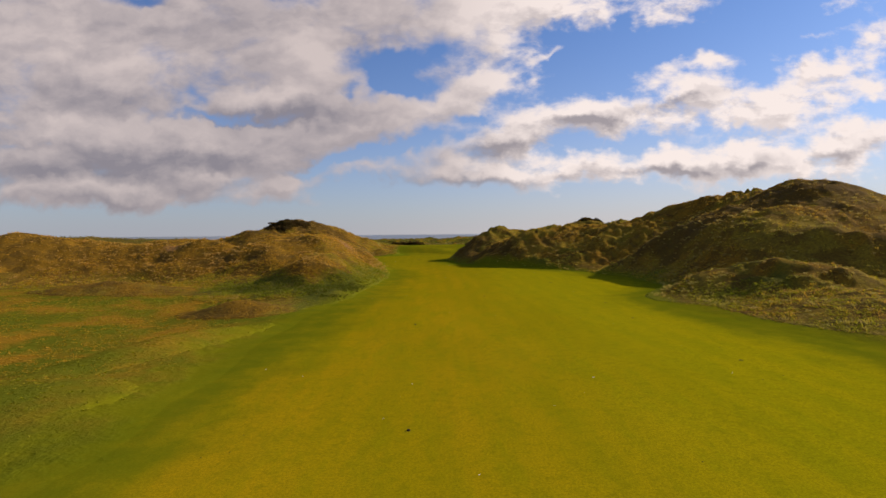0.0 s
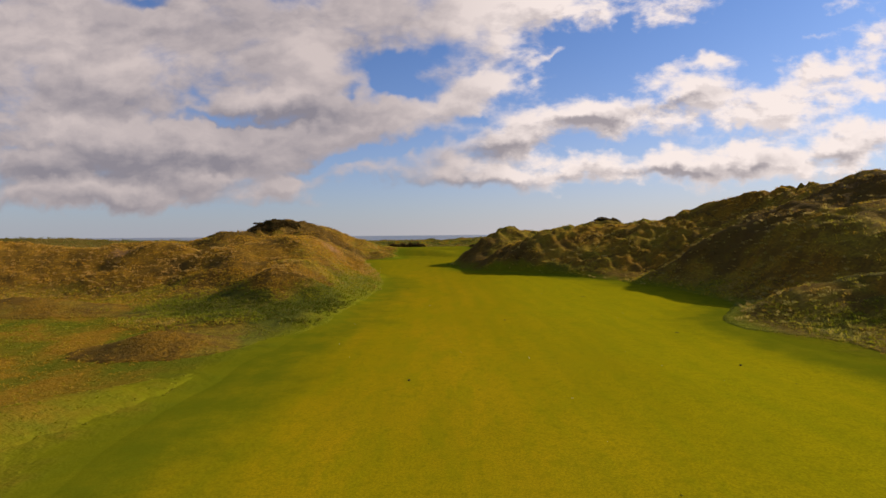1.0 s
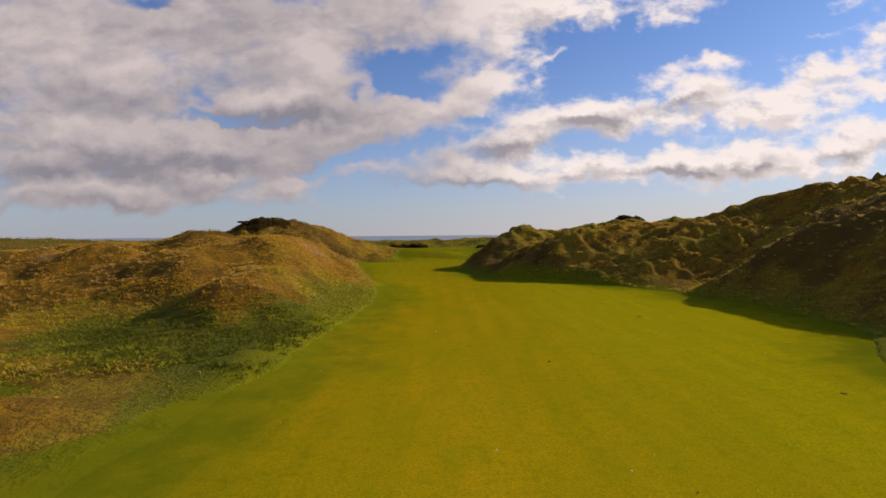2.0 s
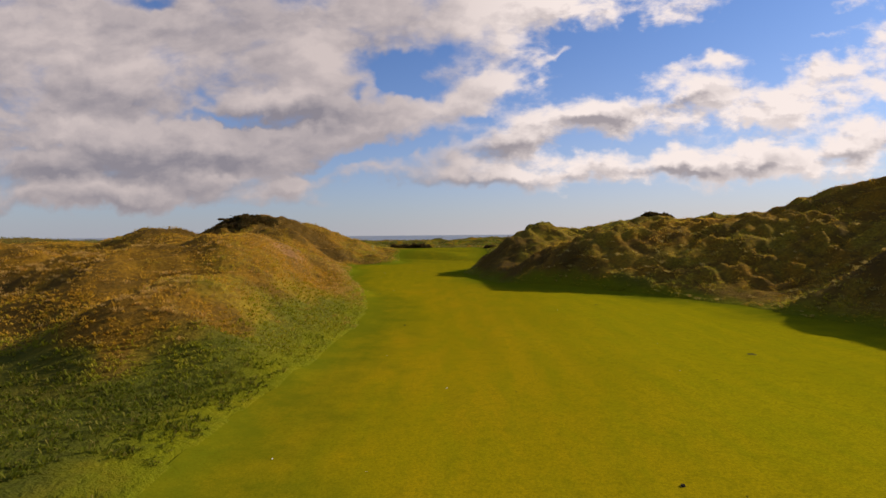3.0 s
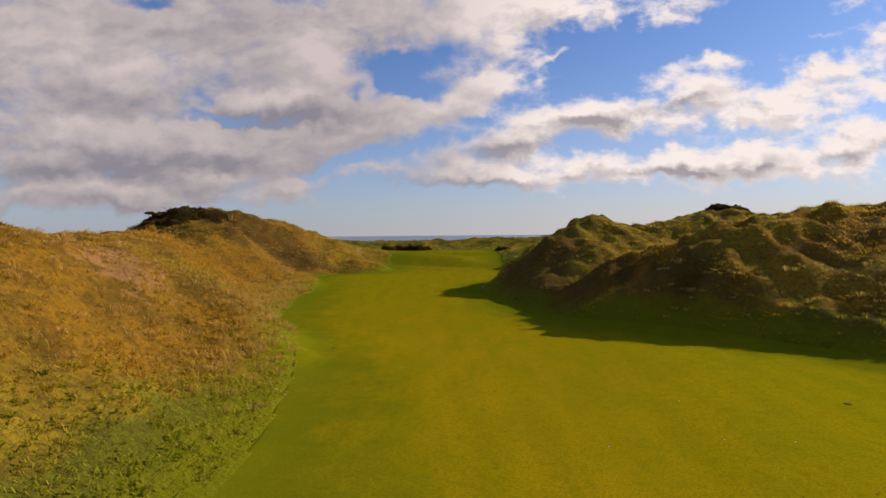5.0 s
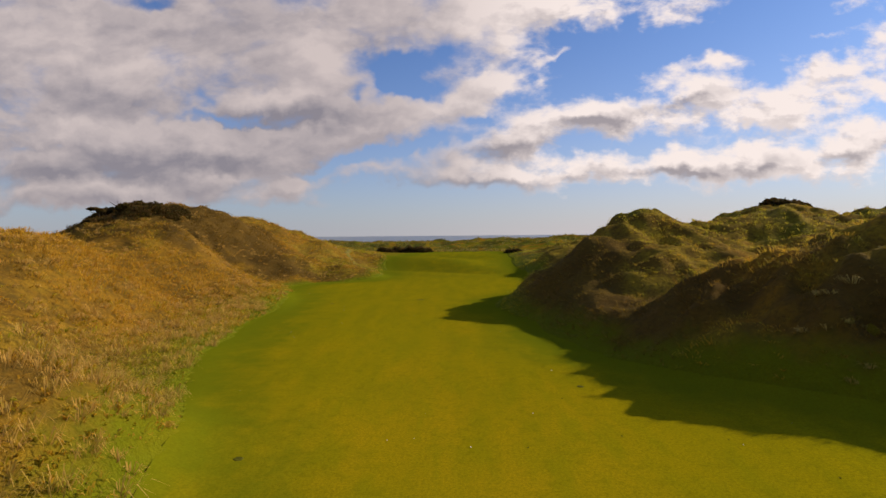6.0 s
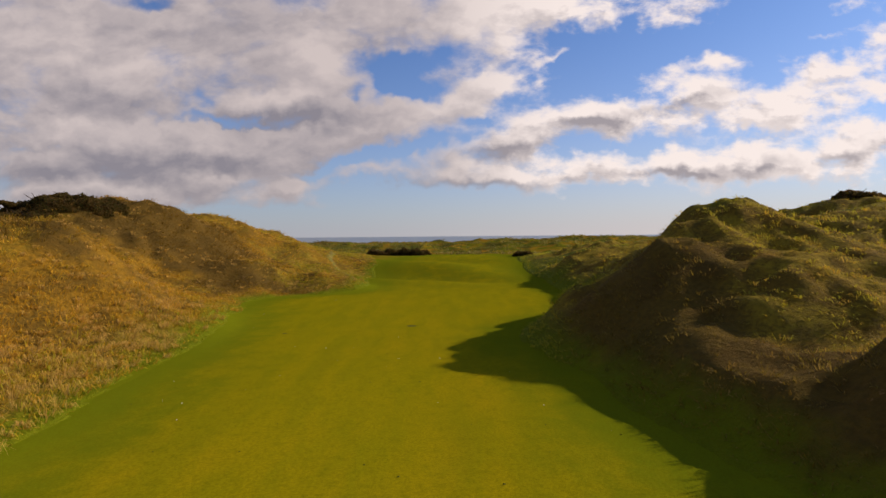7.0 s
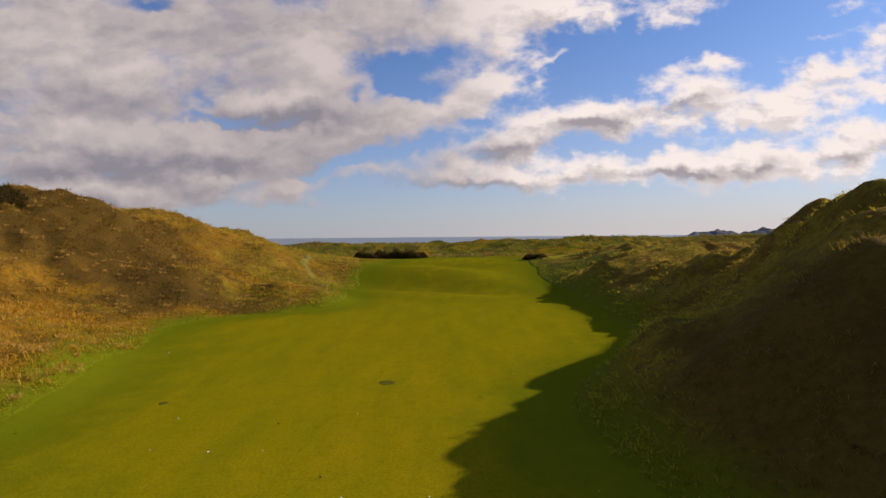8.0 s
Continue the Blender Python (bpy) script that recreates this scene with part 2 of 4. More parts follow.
    wild = n.mix(n.ramp(n.noise(at, 0.7, 5.0, 0.65), 0.42, 0.66, 0.0, 0.8), wild, (0.116, 0.132, 0.010))
    russet = n.math("MULTIPLY", n.ramp(n.noise(at, 0.25, 3.0), 0.46, 0.62, 0.0, 0.8), n.ramp(within, -9.0, -4.0, 1.0, 0.15))
    wild = n.mix(russet, wild, (0.300, 0.150, 0.016))
    wild = n.mix(n.ramp(tuft, 0.42, 0.74, 0.0, 0.55), wild, (0.066, 0.068, 0.008))
    heath = n.math("MULTIPLY", n.ramp(sep.outputs[1], 170.0, 190.0), n.ramp(n.noise(n.vec("MULTIPLY", at, (0.5, 0.25, 1.0)), 0.35, 5.0, 0.65), 0.44, 0.58))
    wild = n.mix(n.math("MULTIPLY", heath, 0.8), wild, (0.055, 0.058, 0.014))
    aside = n.math("ABSOLUTE", n.math("ADD", sep.outputs[0], -5.0))
    wild = n.mix(n.ramp(aside, 48.0, 66.0, 0.0, 0.8), wild, n.mix(n.ramp(broad, 0.4, 0.6), (0.150, 0.098, 0.024), (0.100, 0.080, 0.018)))
    mown = n.ramp(n.math("MULTIPLY_ADD", n.math("SUBTRACT", patch, 0.5), 7.0, within), -4.5, -0.2)
    return n.mix(mown, wild, col), mown, n.math("MULTIPLY_ADD", mid, 1.5, fine), n.math("MULTIPLY_ADD", patch, 2.0, tuft)


def links_material():
    m, n, b, _ = material("links_grass")
    col, mown, short, long = links_colour(n, place(n))
    n.put(col, b.inputs["Base Color"])
    b.inputs["Roughness"].default_value = 0.9
    b.inputs["Specular IOR Level"].default_value = 0.0
    relief = n.math("ADD", n.math("MULTIPLY", short, n.math("MULTIPLY", mown, 0.08)), n.math("MULTIPLY", long, n.math("SUBTRACT", 1.0, mown)))
    bumped(n, b, relief, 0.8, 0.11)
    return m


def dune_material():
    """Thatch, moss and bare sand under the marram."""
    m, n, b, _ = material("dune_thatch")
    at = place(n)
    dry = n.attr("dry")
    mid = n.noise(at, 0.8, 5.0, 0.65)
    fine = n.noise(at, 5.0, 5.0, 0.7)
    wide = n.noise(at, 0.22, 4.0, 0.6)
    d = n.ramp(n.math("MULTIPLY_ADD", n.math("SUBTRACT", mid, 0.5), 0.9, n.math("MULTIPLY_ADD", n.math("SUBTRACT", wide, 0.5), 1.0, dry)), 0.25, 0.75)
    col = n.mix(d, (0.240, 0.172, 0.018), (0.250, 0.132, 0.014))
    col = n.mix(n.ramp(n.noise(at, 0.38, 5.0, 0.70), 0.44, 0.60, 0.0, 0.75), col, (0.112, 0.064, 0.013))
    col = n.mix(n.ramp(dry, 0.02, 0.24), (0.122, 0.130, 0.012), col)
    col = n.mix(n.ramp(n.attr('brown'), 0.2, 0.8, 0.0, 0.80), col, (0.084, 0.050, 0.013))
    col = n.mix(n.ramp(fine, 0.40, 0.66, 0.0, 0.68), col, (0.072, 0.049, 0.012))
    col = n.mix(n.ramp(n.attr("lush"), 0.2, 0.8, 0.0, 0.8), col, (0.074, 0.083, 0.011))
    bare = n.ramp(n.math("MULTIPLY_ADD", n.math("SUBTRACT", n.noise(at, 1.6, 5.0, 0.75), 0.5), 3.2, n.attr("bare")), 0.55, 0.72)
    col = n.mix(n.math('MULTIPLY', bare, 0.6), col, (0.33, 0.18, 0.08))
    hem = n.ramp(n.math("MULTIPLY_ADD", n.math("SUBTRACT", mid, 0.5), 2.4, n.attr("within")), -2.4, -0.5)
    col = n.mix(hem, col, links_colour(n, at)[0])
    n.put(col, b.inputs["Base Color"])
    b.inputs["Roughness"].default_value = 0.92
    b.inputs["Specular IOR Level"].default_value = 0.02
    bumped(n, b, n.math("MULTIPLY_ADD", mid, 2.0, fine), 0.8, 0.14)
    return m


def blade_material(name, green, dry_col, root, straw=0.35):
    """Grass blades: green to straw by the tuft's dryness, darker at the root; thin, so light comes through."""
    m, n, b, out = material(name)
    dry, tip = n.attr("dry"), n.attr("tip")
    isle = n.add("ShaderNodeNewGeometry").outputs["Random Per Island"]
    d = n.ramp(n.math("MULTIPLY_ADD", n.math("SUBTRACT", isle, 0.5), 0.5, dry), 0.2, 0.8)
    col = n.mix(d, green, dry_col)
    col = n.mix(n.ramp(n.attr("brown"), 0.2, 0.8, 0.0, 0.82), col, (0.120, 0.070, 0.018))
    col = n.mix(n.ramp(n.attr("lush"), 0.15, 0.6, 0.0, 0.85), col, (0.235, 0.262, 0.016))
    col = n.mix(n.ramp(n.attr("lush"), 0.6, 0.95, 0.0, 0.85), col, (0.085, 0.104, 0.009))
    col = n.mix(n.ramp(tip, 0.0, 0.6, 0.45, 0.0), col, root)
    col = n.mix(n.ramp(isle, 0.75, 1.0, 0.0, straw), col, (0.53, 0.37, 0.12))
    n.put(col, b.inputs["Base Color"])
    b.inputs["Roughness"].default_value = 0.7
    b.inputs["Specular IOR Level"].default_value = 0.06
    thin = n.add("ShaderNodeBsdfTranslucent")
    n.put(col, thin.inputs[0])
    both = n.add("ShaderNodeMixShader")
    both.inputs[0].default_value = 0.5
    n.put(b.outputs[0], both.inputs[1])
    n.put(thin.outputs[0], both.inputs[2])
    n.put(both.outputs[0], out.inputs[0])
    return m


def plain_material(name, col, other, scale, rough=0.85, relief=0.05):
    m, n, b, _ = material(name)
    at = place(n)
    v = n.noise(at, scale, 5.0, 0.65)
    n.put(n.mix(n.ramp(v, 0.35, 0.68), col, other), b.inputs["Base Color"])
    b.inputs["Roughness"].default_value = rough
    b.inputs["Specular IOR Level"].default_value = 0.2 if rough < 0.85 else 0.02
    bumped(n, b, v, 0.7, relief)
    return m


def sea_material():
    m, n, b, _ = material("sea_water")
    at = place(n)
    v = n.noise(n.vec("MULTIPLY", at, (0.004, 0.02, 1.0)), 1.0, 5.0, 0.6)
    n.put(n.mix(v, (0.14, 0.185, 0.235), (0.19, 0.235, 0.28)), b.inputs["Base Color"])
    b.inputs["Roughness"].default_value = 0.45
    bumped(n, b, n.noise(at, 0.5, 3.0), 0.4, 0.3)
    return m


LINKS, THATCH, SEA = links_material(), dune_material(), sea_material()
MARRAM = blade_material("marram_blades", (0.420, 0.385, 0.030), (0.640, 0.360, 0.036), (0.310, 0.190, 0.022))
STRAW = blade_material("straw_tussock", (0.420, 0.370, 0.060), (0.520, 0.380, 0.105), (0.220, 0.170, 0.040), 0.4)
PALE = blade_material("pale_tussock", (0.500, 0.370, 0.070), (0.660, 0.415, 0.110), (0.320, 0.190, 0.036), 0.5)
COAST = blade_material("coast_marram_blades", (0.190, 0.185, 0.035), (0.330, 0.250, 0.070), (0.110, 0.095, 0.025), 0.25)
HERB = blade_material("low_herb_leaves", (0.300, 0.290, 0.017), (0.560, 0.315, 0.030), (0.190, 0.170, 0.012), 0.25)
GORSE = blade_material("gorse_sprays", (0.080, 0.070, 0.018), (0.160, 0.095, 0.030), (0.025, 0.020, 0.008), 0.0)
SAND = plain_material("trodden_sand", (0.17, 0.135, 0.04), (0.12, 0.125, 0.018), 1.6)
SOIL = plain_material("bare_soil", (0.070, 0.075, 0.009), (0.110, 0.105, 0.010), 6.0)
ISLE = plain_material("far_rock_and_heath", (0.10, 0.115, 0.14), (0.14, 0.15, 0.165), 0.01, 0.95, 2.0)
CLIFF = plain_material("pale_rock", (0.50, 0.49, 0.46), (0.40, 0.39, 0.37), 0.05, 0.9, 1.0)
BARK = plain_material("dark_bark", (0.045, 0.032, 0.02), (0.07, 0.05, 0.03), 8.0)
PLASTIC = plain_material("dark_plastic", (0.022, 0.020, 0.015), (0.04, 0.036, 0.025), 20.0, 0.9, 0.004)
WHITE = plain_material("white_petals", (0.75, 0.74, 0.68), (0.62, 0.60, 0.5), 30.0, 0.6, 0.002)


# ---- the lie of the land ----
def smooth(v, lo, hi):
    k = np.clip((v - lo) / (hi - lo), 0.0, 1.0)
    return k * k * (3 - 2 * k)


LATTICE = np.random.RandomState(7).rand(256, 256)


def wave(x, y, size, seed=0.0):
    """Smooth random relief, -1 to 1, with bumps of about that size."""
    u, v = x / size + seed * 17.3 + 500, y / size + seed * 9.1 + 500
    i, j = np.floor(u).astype(int), np.floor(v).astype(int)
    fu, fv = u - i, v - j
    fu, fv = fu * fu * (3 - 2 * fu), fv * fv * (3 - 2 * fv)
    a, b = LATTICE[i % 256, j % 256], LATTICE[(i + 1) % 256, j % 256]
    c, d = LATTICE[i % 256, (j + 1) % 256], LATTICE[(i + 1) % 256, (j + 1) % 256]
    return 2 * ((a * (1 - fu) + b * fu) * (1 - fv) + (c * (1 - fu) + d * fu) * fv) - 1


def swell(x, y, hump):
    """One smooth hump: centre, height, two half-widths, turn in degrees."""
    cx, cy, h, sx, sy, turn = hump
    c, s = math.cos(radians(turn)), math.sin(radians(turn))
    u, v = (c * (x - cx) + s * (y - cy)) / sx, (c * (y - cy) - s * (x - cx)) / sy
    return h * np.exp(-0.5 * (u * u + v * v))


DRY, MIXED, GREEN = 0.74, 0.46, 0.28
# dead brown growth; x 3 to 11, y 89 to 106 also paints in deeper shade
BROWNS = ((-25, 135, 9, 7), (-44, 131, 8, 6), (-30, 92, 6, 4), (-27, 112, 5, 4), (-42, 113, 9, 5), (-36, 134, 9, 5), (-30, 138, 6, 4), (-28, 66, 5, 2), (34, 70, 9, 6), (42, 66, 8, 6), (5, 101, 3.4, 5), (3.5, 106, 3.4, 6), (10.5, 89, 5, 4.5), (7, 95, 3, 3), (-26, 80, 5, 3), (-22, 86, 3, 5))
DUNES = []          # (label, humps, dryness)


def dune(label, dryness, *humps):
    DUNES.append((label, humps, dryness))


dune("golden marram-covered dune beside the fairway with a green foot", DRY,
     (-13.9, 59.3, 3.0, 2.9, 3.5, 2.5), (-20.0, 68.1, 3.1, 4.2, 6.4, -14.1), (-16.4, 75.1, 2.7, 3.0, 5.9, 6.3),
     (-19.9, 87.7, 3.7, 3.0, 8.1, 13.8), (-24.3, 81.9, 1.5, 4.1, 4.0, -0.0), (-12.5, 68.6, 1.3, 2.6, 5.3, 2.5),
     (-13.2, 82.5, 2.4, 2.6, 2.6, 0.0))
dune("long tan dune ridge of dry marram above the rough", DRY + 0.25,
     (-29.2, 70.8, 3.3, 6.1, 4.2, -8.8), (-40.5, 71.9, 2.7, 7.8, 3.8, -4.2), (-59.1, 70.6, 5.8, 9.6, 6.5, 2.3))
dune("rounded brown dune behind the front ridge", DRY,
     (-30.0, 89.9, 5.0, 5.1, 7.7, 20.6), (-46.4, 91.1, 5.0, 9.2, 9.6, -0.8))
dune("smooth golden dune shoulder running down to the fairway", DRY,
     (-25.0, 100.2, 3.5, 3.8, 5.9, 22.0), (-32.4, 112.7, 3.8, 4.8, 8.0, 1.1), (-50.3, 115.1, 3.2, 7.5, 7.3, -11.7),
     (-24.3, 112.7, 5.1, 4.1, 4.1, 0.0))
dune("tall brown dune capped with dark gorse", DRY,
     (-34.9, 134.3, 5.6, 5.4, 8.4, 7.6), (-42.7, 131.6, 5.0, 5.5, 8.4, 2.2), (-27.8, 138.7, 3.1, 4.3, 5.0, 10.5),
     (-57.2, 139.2, 2.6, 8.2, 8.0, 7.3), (-16.4, 136.4, 1.7, 4.0, 2.3, -6.0))
dune("grassy dune beside the sandy footpath", MIXED,
     (-30.3, 151.6, 4.4, 6.1, 7.8, 1.8), (-20.6, 150.2, 2.8, 3.1, 4.5, -2.2), (-45.1, 150.0, 5.0, 9.4, 9.5, 0.1),
     (-33.9, 168.0, 3.2, 7.3, 7.8, -1.1))
dune("big olive dune with its near face in shade", MIXED,
     (46.3, 68.6, 8.0, 6.8, 10.1, 5.9), (34.8, 69.1, 4.7, 4.2, 7.7, -9.3), (61.4, 73.1, 8.3, 11.2, 12.3, 7.4),
     (28.1, 69.3, 3.3, 2.6, 2.6, -0.0), (31.2, 61.4, 2.3, 2.8, 4.4, 0.0), (23.0, 70.6, 1.0, 1.9, 1.5, 0.0))
dune("low brown dune spur with a green foot", MIXED,
     (37.0, 55.7, 3.6, 4.6, 5.3, 5.9), (31.0, 53.5, 1.8, 2.6, 3.6, -10.0), (38.4, 49.1, 3.1, 5.4, 2.7, -23.3),
     (56.3, 50.4, 3.0, 8.7, 7.6, 5.3), (38.6, 59.5, 1.3, 3.9, 3.7, -1.1), (28.5, 44.5, 3.0, 6.0, 2.9, -32.0), (20.8, 45.6, 0.3, 2.6, 3.2, 0.0), (28.5, 36.0, 1.2, 4.0, 5.5, 0.0))
dune("broad tufted dune with a steep foot on the fairway", GREEN + 0.24,
     (29.0, 88.6, 5.2, 6.5, 5.8, -12.6), (22.5, 81.4, 0.7, 3.0, 5.0, 65.6), (16.4, 93.3, 5.0, 5.9, 6.7, -16.5),
     (39.9, 92.4, 2.6, 2.8, 7.4, 50.7), (52.1, 94.9, 9.7, 11.5, 10.8, 17.7), (8.6, 94.6, 2.9, 4.4, 3.2, -22.9),
     (14.3, 98.5, -1.2, 4.6, 1.8, -16.1), (12.5, 82.0, -0.5, 7.5, 2.2, -41.7), (20.0, 81.5, -0.5, 5.0, 2.0, -32.0), (22.0, 88.5, -0.7, 7.0, 2.2, -25.0))
dune("green hummocky dune throwing a shadow on the fairway", GREEN + 0.10,
     (13.1, 105.9, 2.0, 2.5, 4.2, -41.2), (11.9, 112.0, 4.38, 3.2, 3.3, -17.3), (15.4, 120.4, 4.1, 2.8, 4.4, -3.7),
     (8.3, 104.3, 2.8, 2.1, 4.6, 24.3), (7.6, 109.6, 2.3, 2.0, 4.0, -43.2), (25.8, 103.1, 4.7, 7.0, 6.1, 2.5),
     (6.0, 114.4, 2.0, 2.5, 2.0, 20.0), (3.4, 104.6, 2.3, 1.8, 4.5, 16.9), (3.2, 102.5, -2.8, 1.8, 7.0, 9.5),
     (11.3, 117.6, 3.1, 1.9, 2.7, 0.0), (3.2, 111.0, 1.4, 1.6, 2.6, 0.0), (4.2, 99.2, 2.0, 1.7, 3.0, 11.0), (8.7, 95.0, -1.3, 4.5, 2.2, -5.0),
     (9.6, 99.2, -1.7, 4.2, 2.0, 18.0))
dune("olive back dune with scrub on its crest", GREEN,
     (22.9, 118.0, 4.5, 5.7, 5.9, -3.1), (38.1, 138.2, 8.1, 8.8, 7.8, 12.2), (36.3, 119.1, 4.2, 7.0, 7.2, 0.7),
     (47.5, 116.1, 5.2, 9.4, 9.9, 1.2), (20.9, 114.5, 2.0, 3.6, 2.6, 16.4))
dune("low green dune at the far end of the fairway", GREEN,
     (13.2, 129.5, 2.9, 4.0, 4.6, -10.0), (15.5, 142.5, 3.2, 5.2, 7.0, 0.0), (9.5, 139.0, 0.9, 2.6, 3.0, 0.0),
     (27.7, 148.8, 2.6, 7.5, 8.2, -2.1), (17.0, 158.0, 1.8, 4.5, 4.5, 0.0), (23.0, 166.0, 1.5, 6.4, 6.0, -1.1))
dune("small russet grass mound in the rough", 0.95, (-15.6, 39.8, 1.05, 2.3, 1.3, -2.0))
dune("long green grass mound in the rough", 0.35, (-14.2, 27.6, 1.0, 3.8, 1.0, 66.0))
dune("low green grass hump in the rough", 0.5, (-15.4, 18.0, 0.6, 2.6, 2.0, 10.0))
dune("small tan grass mound below the ridge", 1.0, (-33.0, 52.5, 1.4, 4.0, 1.8, -5.0))

# edges of the mown turf: y, left x, right x
EDGES = ((-60, -8.2, 23), (10, -8.8, 22), (27, -9.8, 20.0), (38, -9.4, 17.4), (46, -8.1, 17.6), (50, -7.7, 20.2), (53, -7.5, 22.4), (60, -7.2, 23.0), (66, -7.0, 22.4), (70, -7.1, 20.2), (74, -7.4, 20.8),
         (78, -7.8, 17.9), (80, -8.2, 15.8), (83, -9.0, 12.6), (85, -9.6, 10.8), (90, -12, 5.9), (95, -13.8, 3.2), (99, -14.2, 2.5), (104, -14.6, 1.7), (110, -15.2, 0.4), (114, -16.0, 1.6), (117, -16.6, 3.6), (120, -17.4, 5.8), (124, -18.6, 6.8),
         (128, -19.2, 7.0), (130.5, -15.5, 7.1), (133, -11.2, 7.1), (136, -10.8, 7.0), (146, -12.4, 7.0), (155, -12.5, 7.0), (164, -11, 7.2), (172, -9, 7.0), (178, -5, 4.0))
EY = np.array([e[0] for e in EDGES], float)


def turf_edges(y):
    y = np.asarray(y, float)
    left, right = 0.0, 0.0
    for k, w in ((-1.5, 0.25), (0.0, 0.5), (1.5, 0.25)):
        left = left + w * np.interp(y + k, EY, [e[1] for e in EDGES])
        right = right + w * np.interp(y + k, EY, [e[2] for e in EDGES])
    return left + 0.35 * wave(y, 0 * y, 3.1, 1), right + 0.35 * wave(y, 0 * y, 3.4, 2)


def inside(x, y):
    """Metres inside the mown turf; below 0 outside it."""
    left, right = turf_edges(np.clip(y, -60, 178))
    return np.minimum(np.minimum(x - left, right - x), 178 - y)


def settle(z, room, step, slope, reach):
    """Sand comes to rest: flanks steeper than the slope spread outwards at their foot, as far as there is room."""
    out = z.copy()
    for _ in range(reach):
        for i, j in ((1, 0), (0, 1), (1, 1), (1, -1)):
            fall = slope * step * math.hypot(i, j)
            for s in (1, -1):
                out = np.maximum(out, np.roll(out, (s * i, s * j), (0, 1)) - fall)
    return np.maximum(z, np.minimum(out, room))


GRID = 0.5
LX, LY = np.meshgrid(np.arange(-100, 100.1, GRID), np.arange(0, 200.1, GRID))
LAND = np.stack([sum(swell(LX, LY, h) for h in humps) for _, humps, _ in DUNES])
SMALL = [max(h[2] for h in humps) < 1.5 for _, humps, _ in DUNES]
MOUNDS = LAND[SMALL].sum(0)
LAND = MOUNDS + settle(LAND.sum(0) - MOUNDS, np.maximum(-inside(LX, LY), 0) * np.where(LX > 0, 0.42, 0.25), GRID, np.where(LX > 0, 2.0, 0.5), 24)
# smaller hollows and knolls: centre, height, two half-widths, turn
KNOLLS = ((-11.4, 46.0, 0.35, 2.4, 3.2, 0), (-14.5, 47.6, 0.5, 5.0, 2.2, 0), (8.6, 93.4, -1.1, 3.0, 1.5, -10), (8.0, 96.8, 0.6, 3.2, 1.1, 0), (8.2, 103.2, -0.7, 2.2, 1.5, 0), (34.5, 47.0, -1.0, 3.5, 3.0, 0), (-43.0, 124.0, -0.8, 3.0, 3.0, 0), (-13.5, 56.6, 0.6, 4.5, 0.9, -8), (-12.5, 53.6, -0.15, 4.0, 1.4, -6), (-9.6, 51.5, 0.35, 1.6, 3.5, 0))
LAND = np.maximum(LAND + sum(swell(LX, LY, k) for k in KNOLLS), 0)
for _ in range(2):
    LAND = (LAND + 0.5 * (np.roll(LAND, 1, 0) + np.roll(LAND, -1, 0) + np.roll(LAND, 1, 1) + np.roll(LAND, -1, 1))) / 3


def dune_height(x, y):
    u, v = np.clip((x + 100) / GRID, 0, LX.shape[1] - 1.001), np.clip(y / GRID, 0, LX.shape[0] - 1.001)
    i, j = u.astype(int), v.astype(int)
    u, v = u - i, v - j
    low = LAND[j, i] * (1 - u) + LAND[j, i + 1] * u
    high = LAND[j + 1, i] * (1 - u) + LAND[j + 1, i + 1] * u
    return low * (1 - v) + high * v


def base_height(x, y):
    """The plain between the dunes: level fairway, a rise to the far turf, coast dunes, then down to the shore."""
    z = 1.8 * smooth(y, 142, 168)
    z = z + 0.62 * np.sin((y + 0.35 * x - 133) / 2.6) * smooth(y, 136, 144) * (1 - smooth(y, 158, 166)) * (1 - smooth(x, -4, 6))
    z = z - 0.6 * np.exp(-0.5 * ((x + 19.5) / 6) ** 2 - 0.5 * ((y - 33) / 9) ** 2)
    side = smooth(np.abs(x), 62, 110)
    rolling = 2.4 + 1.7 * wave(x, y, 34, 3) + 1.0 * wave(x, y, 15, 4)
    z = z + side * rolling * (1 - smooth(y, 190, 240))
    far = smooth(y, 178, 205)
    crest = 0.2 + 2.1 * smooth(x, -45, 55)
    z = z + far * (0.8 * wave(x, y, 15, 5) + 0.6 * wave(x, y, 7, 6) + 0.40 * wave(x, y, 3.4, 19) + 0.25 * wave(x, y, 1.8, 46) - 0.1)
    z = z + far * crest * np.exp(-0.5 * ((y - 262 - 14 * wave(x, 0 * x, 50, 8)) / 30) ** 2) * (1 + 0.22 * wave(x, y, 12, 7))
    drop = smooth(y + 0.15 * x, 300, 420)
    return z * (1 - drop) - 12.0 * drop


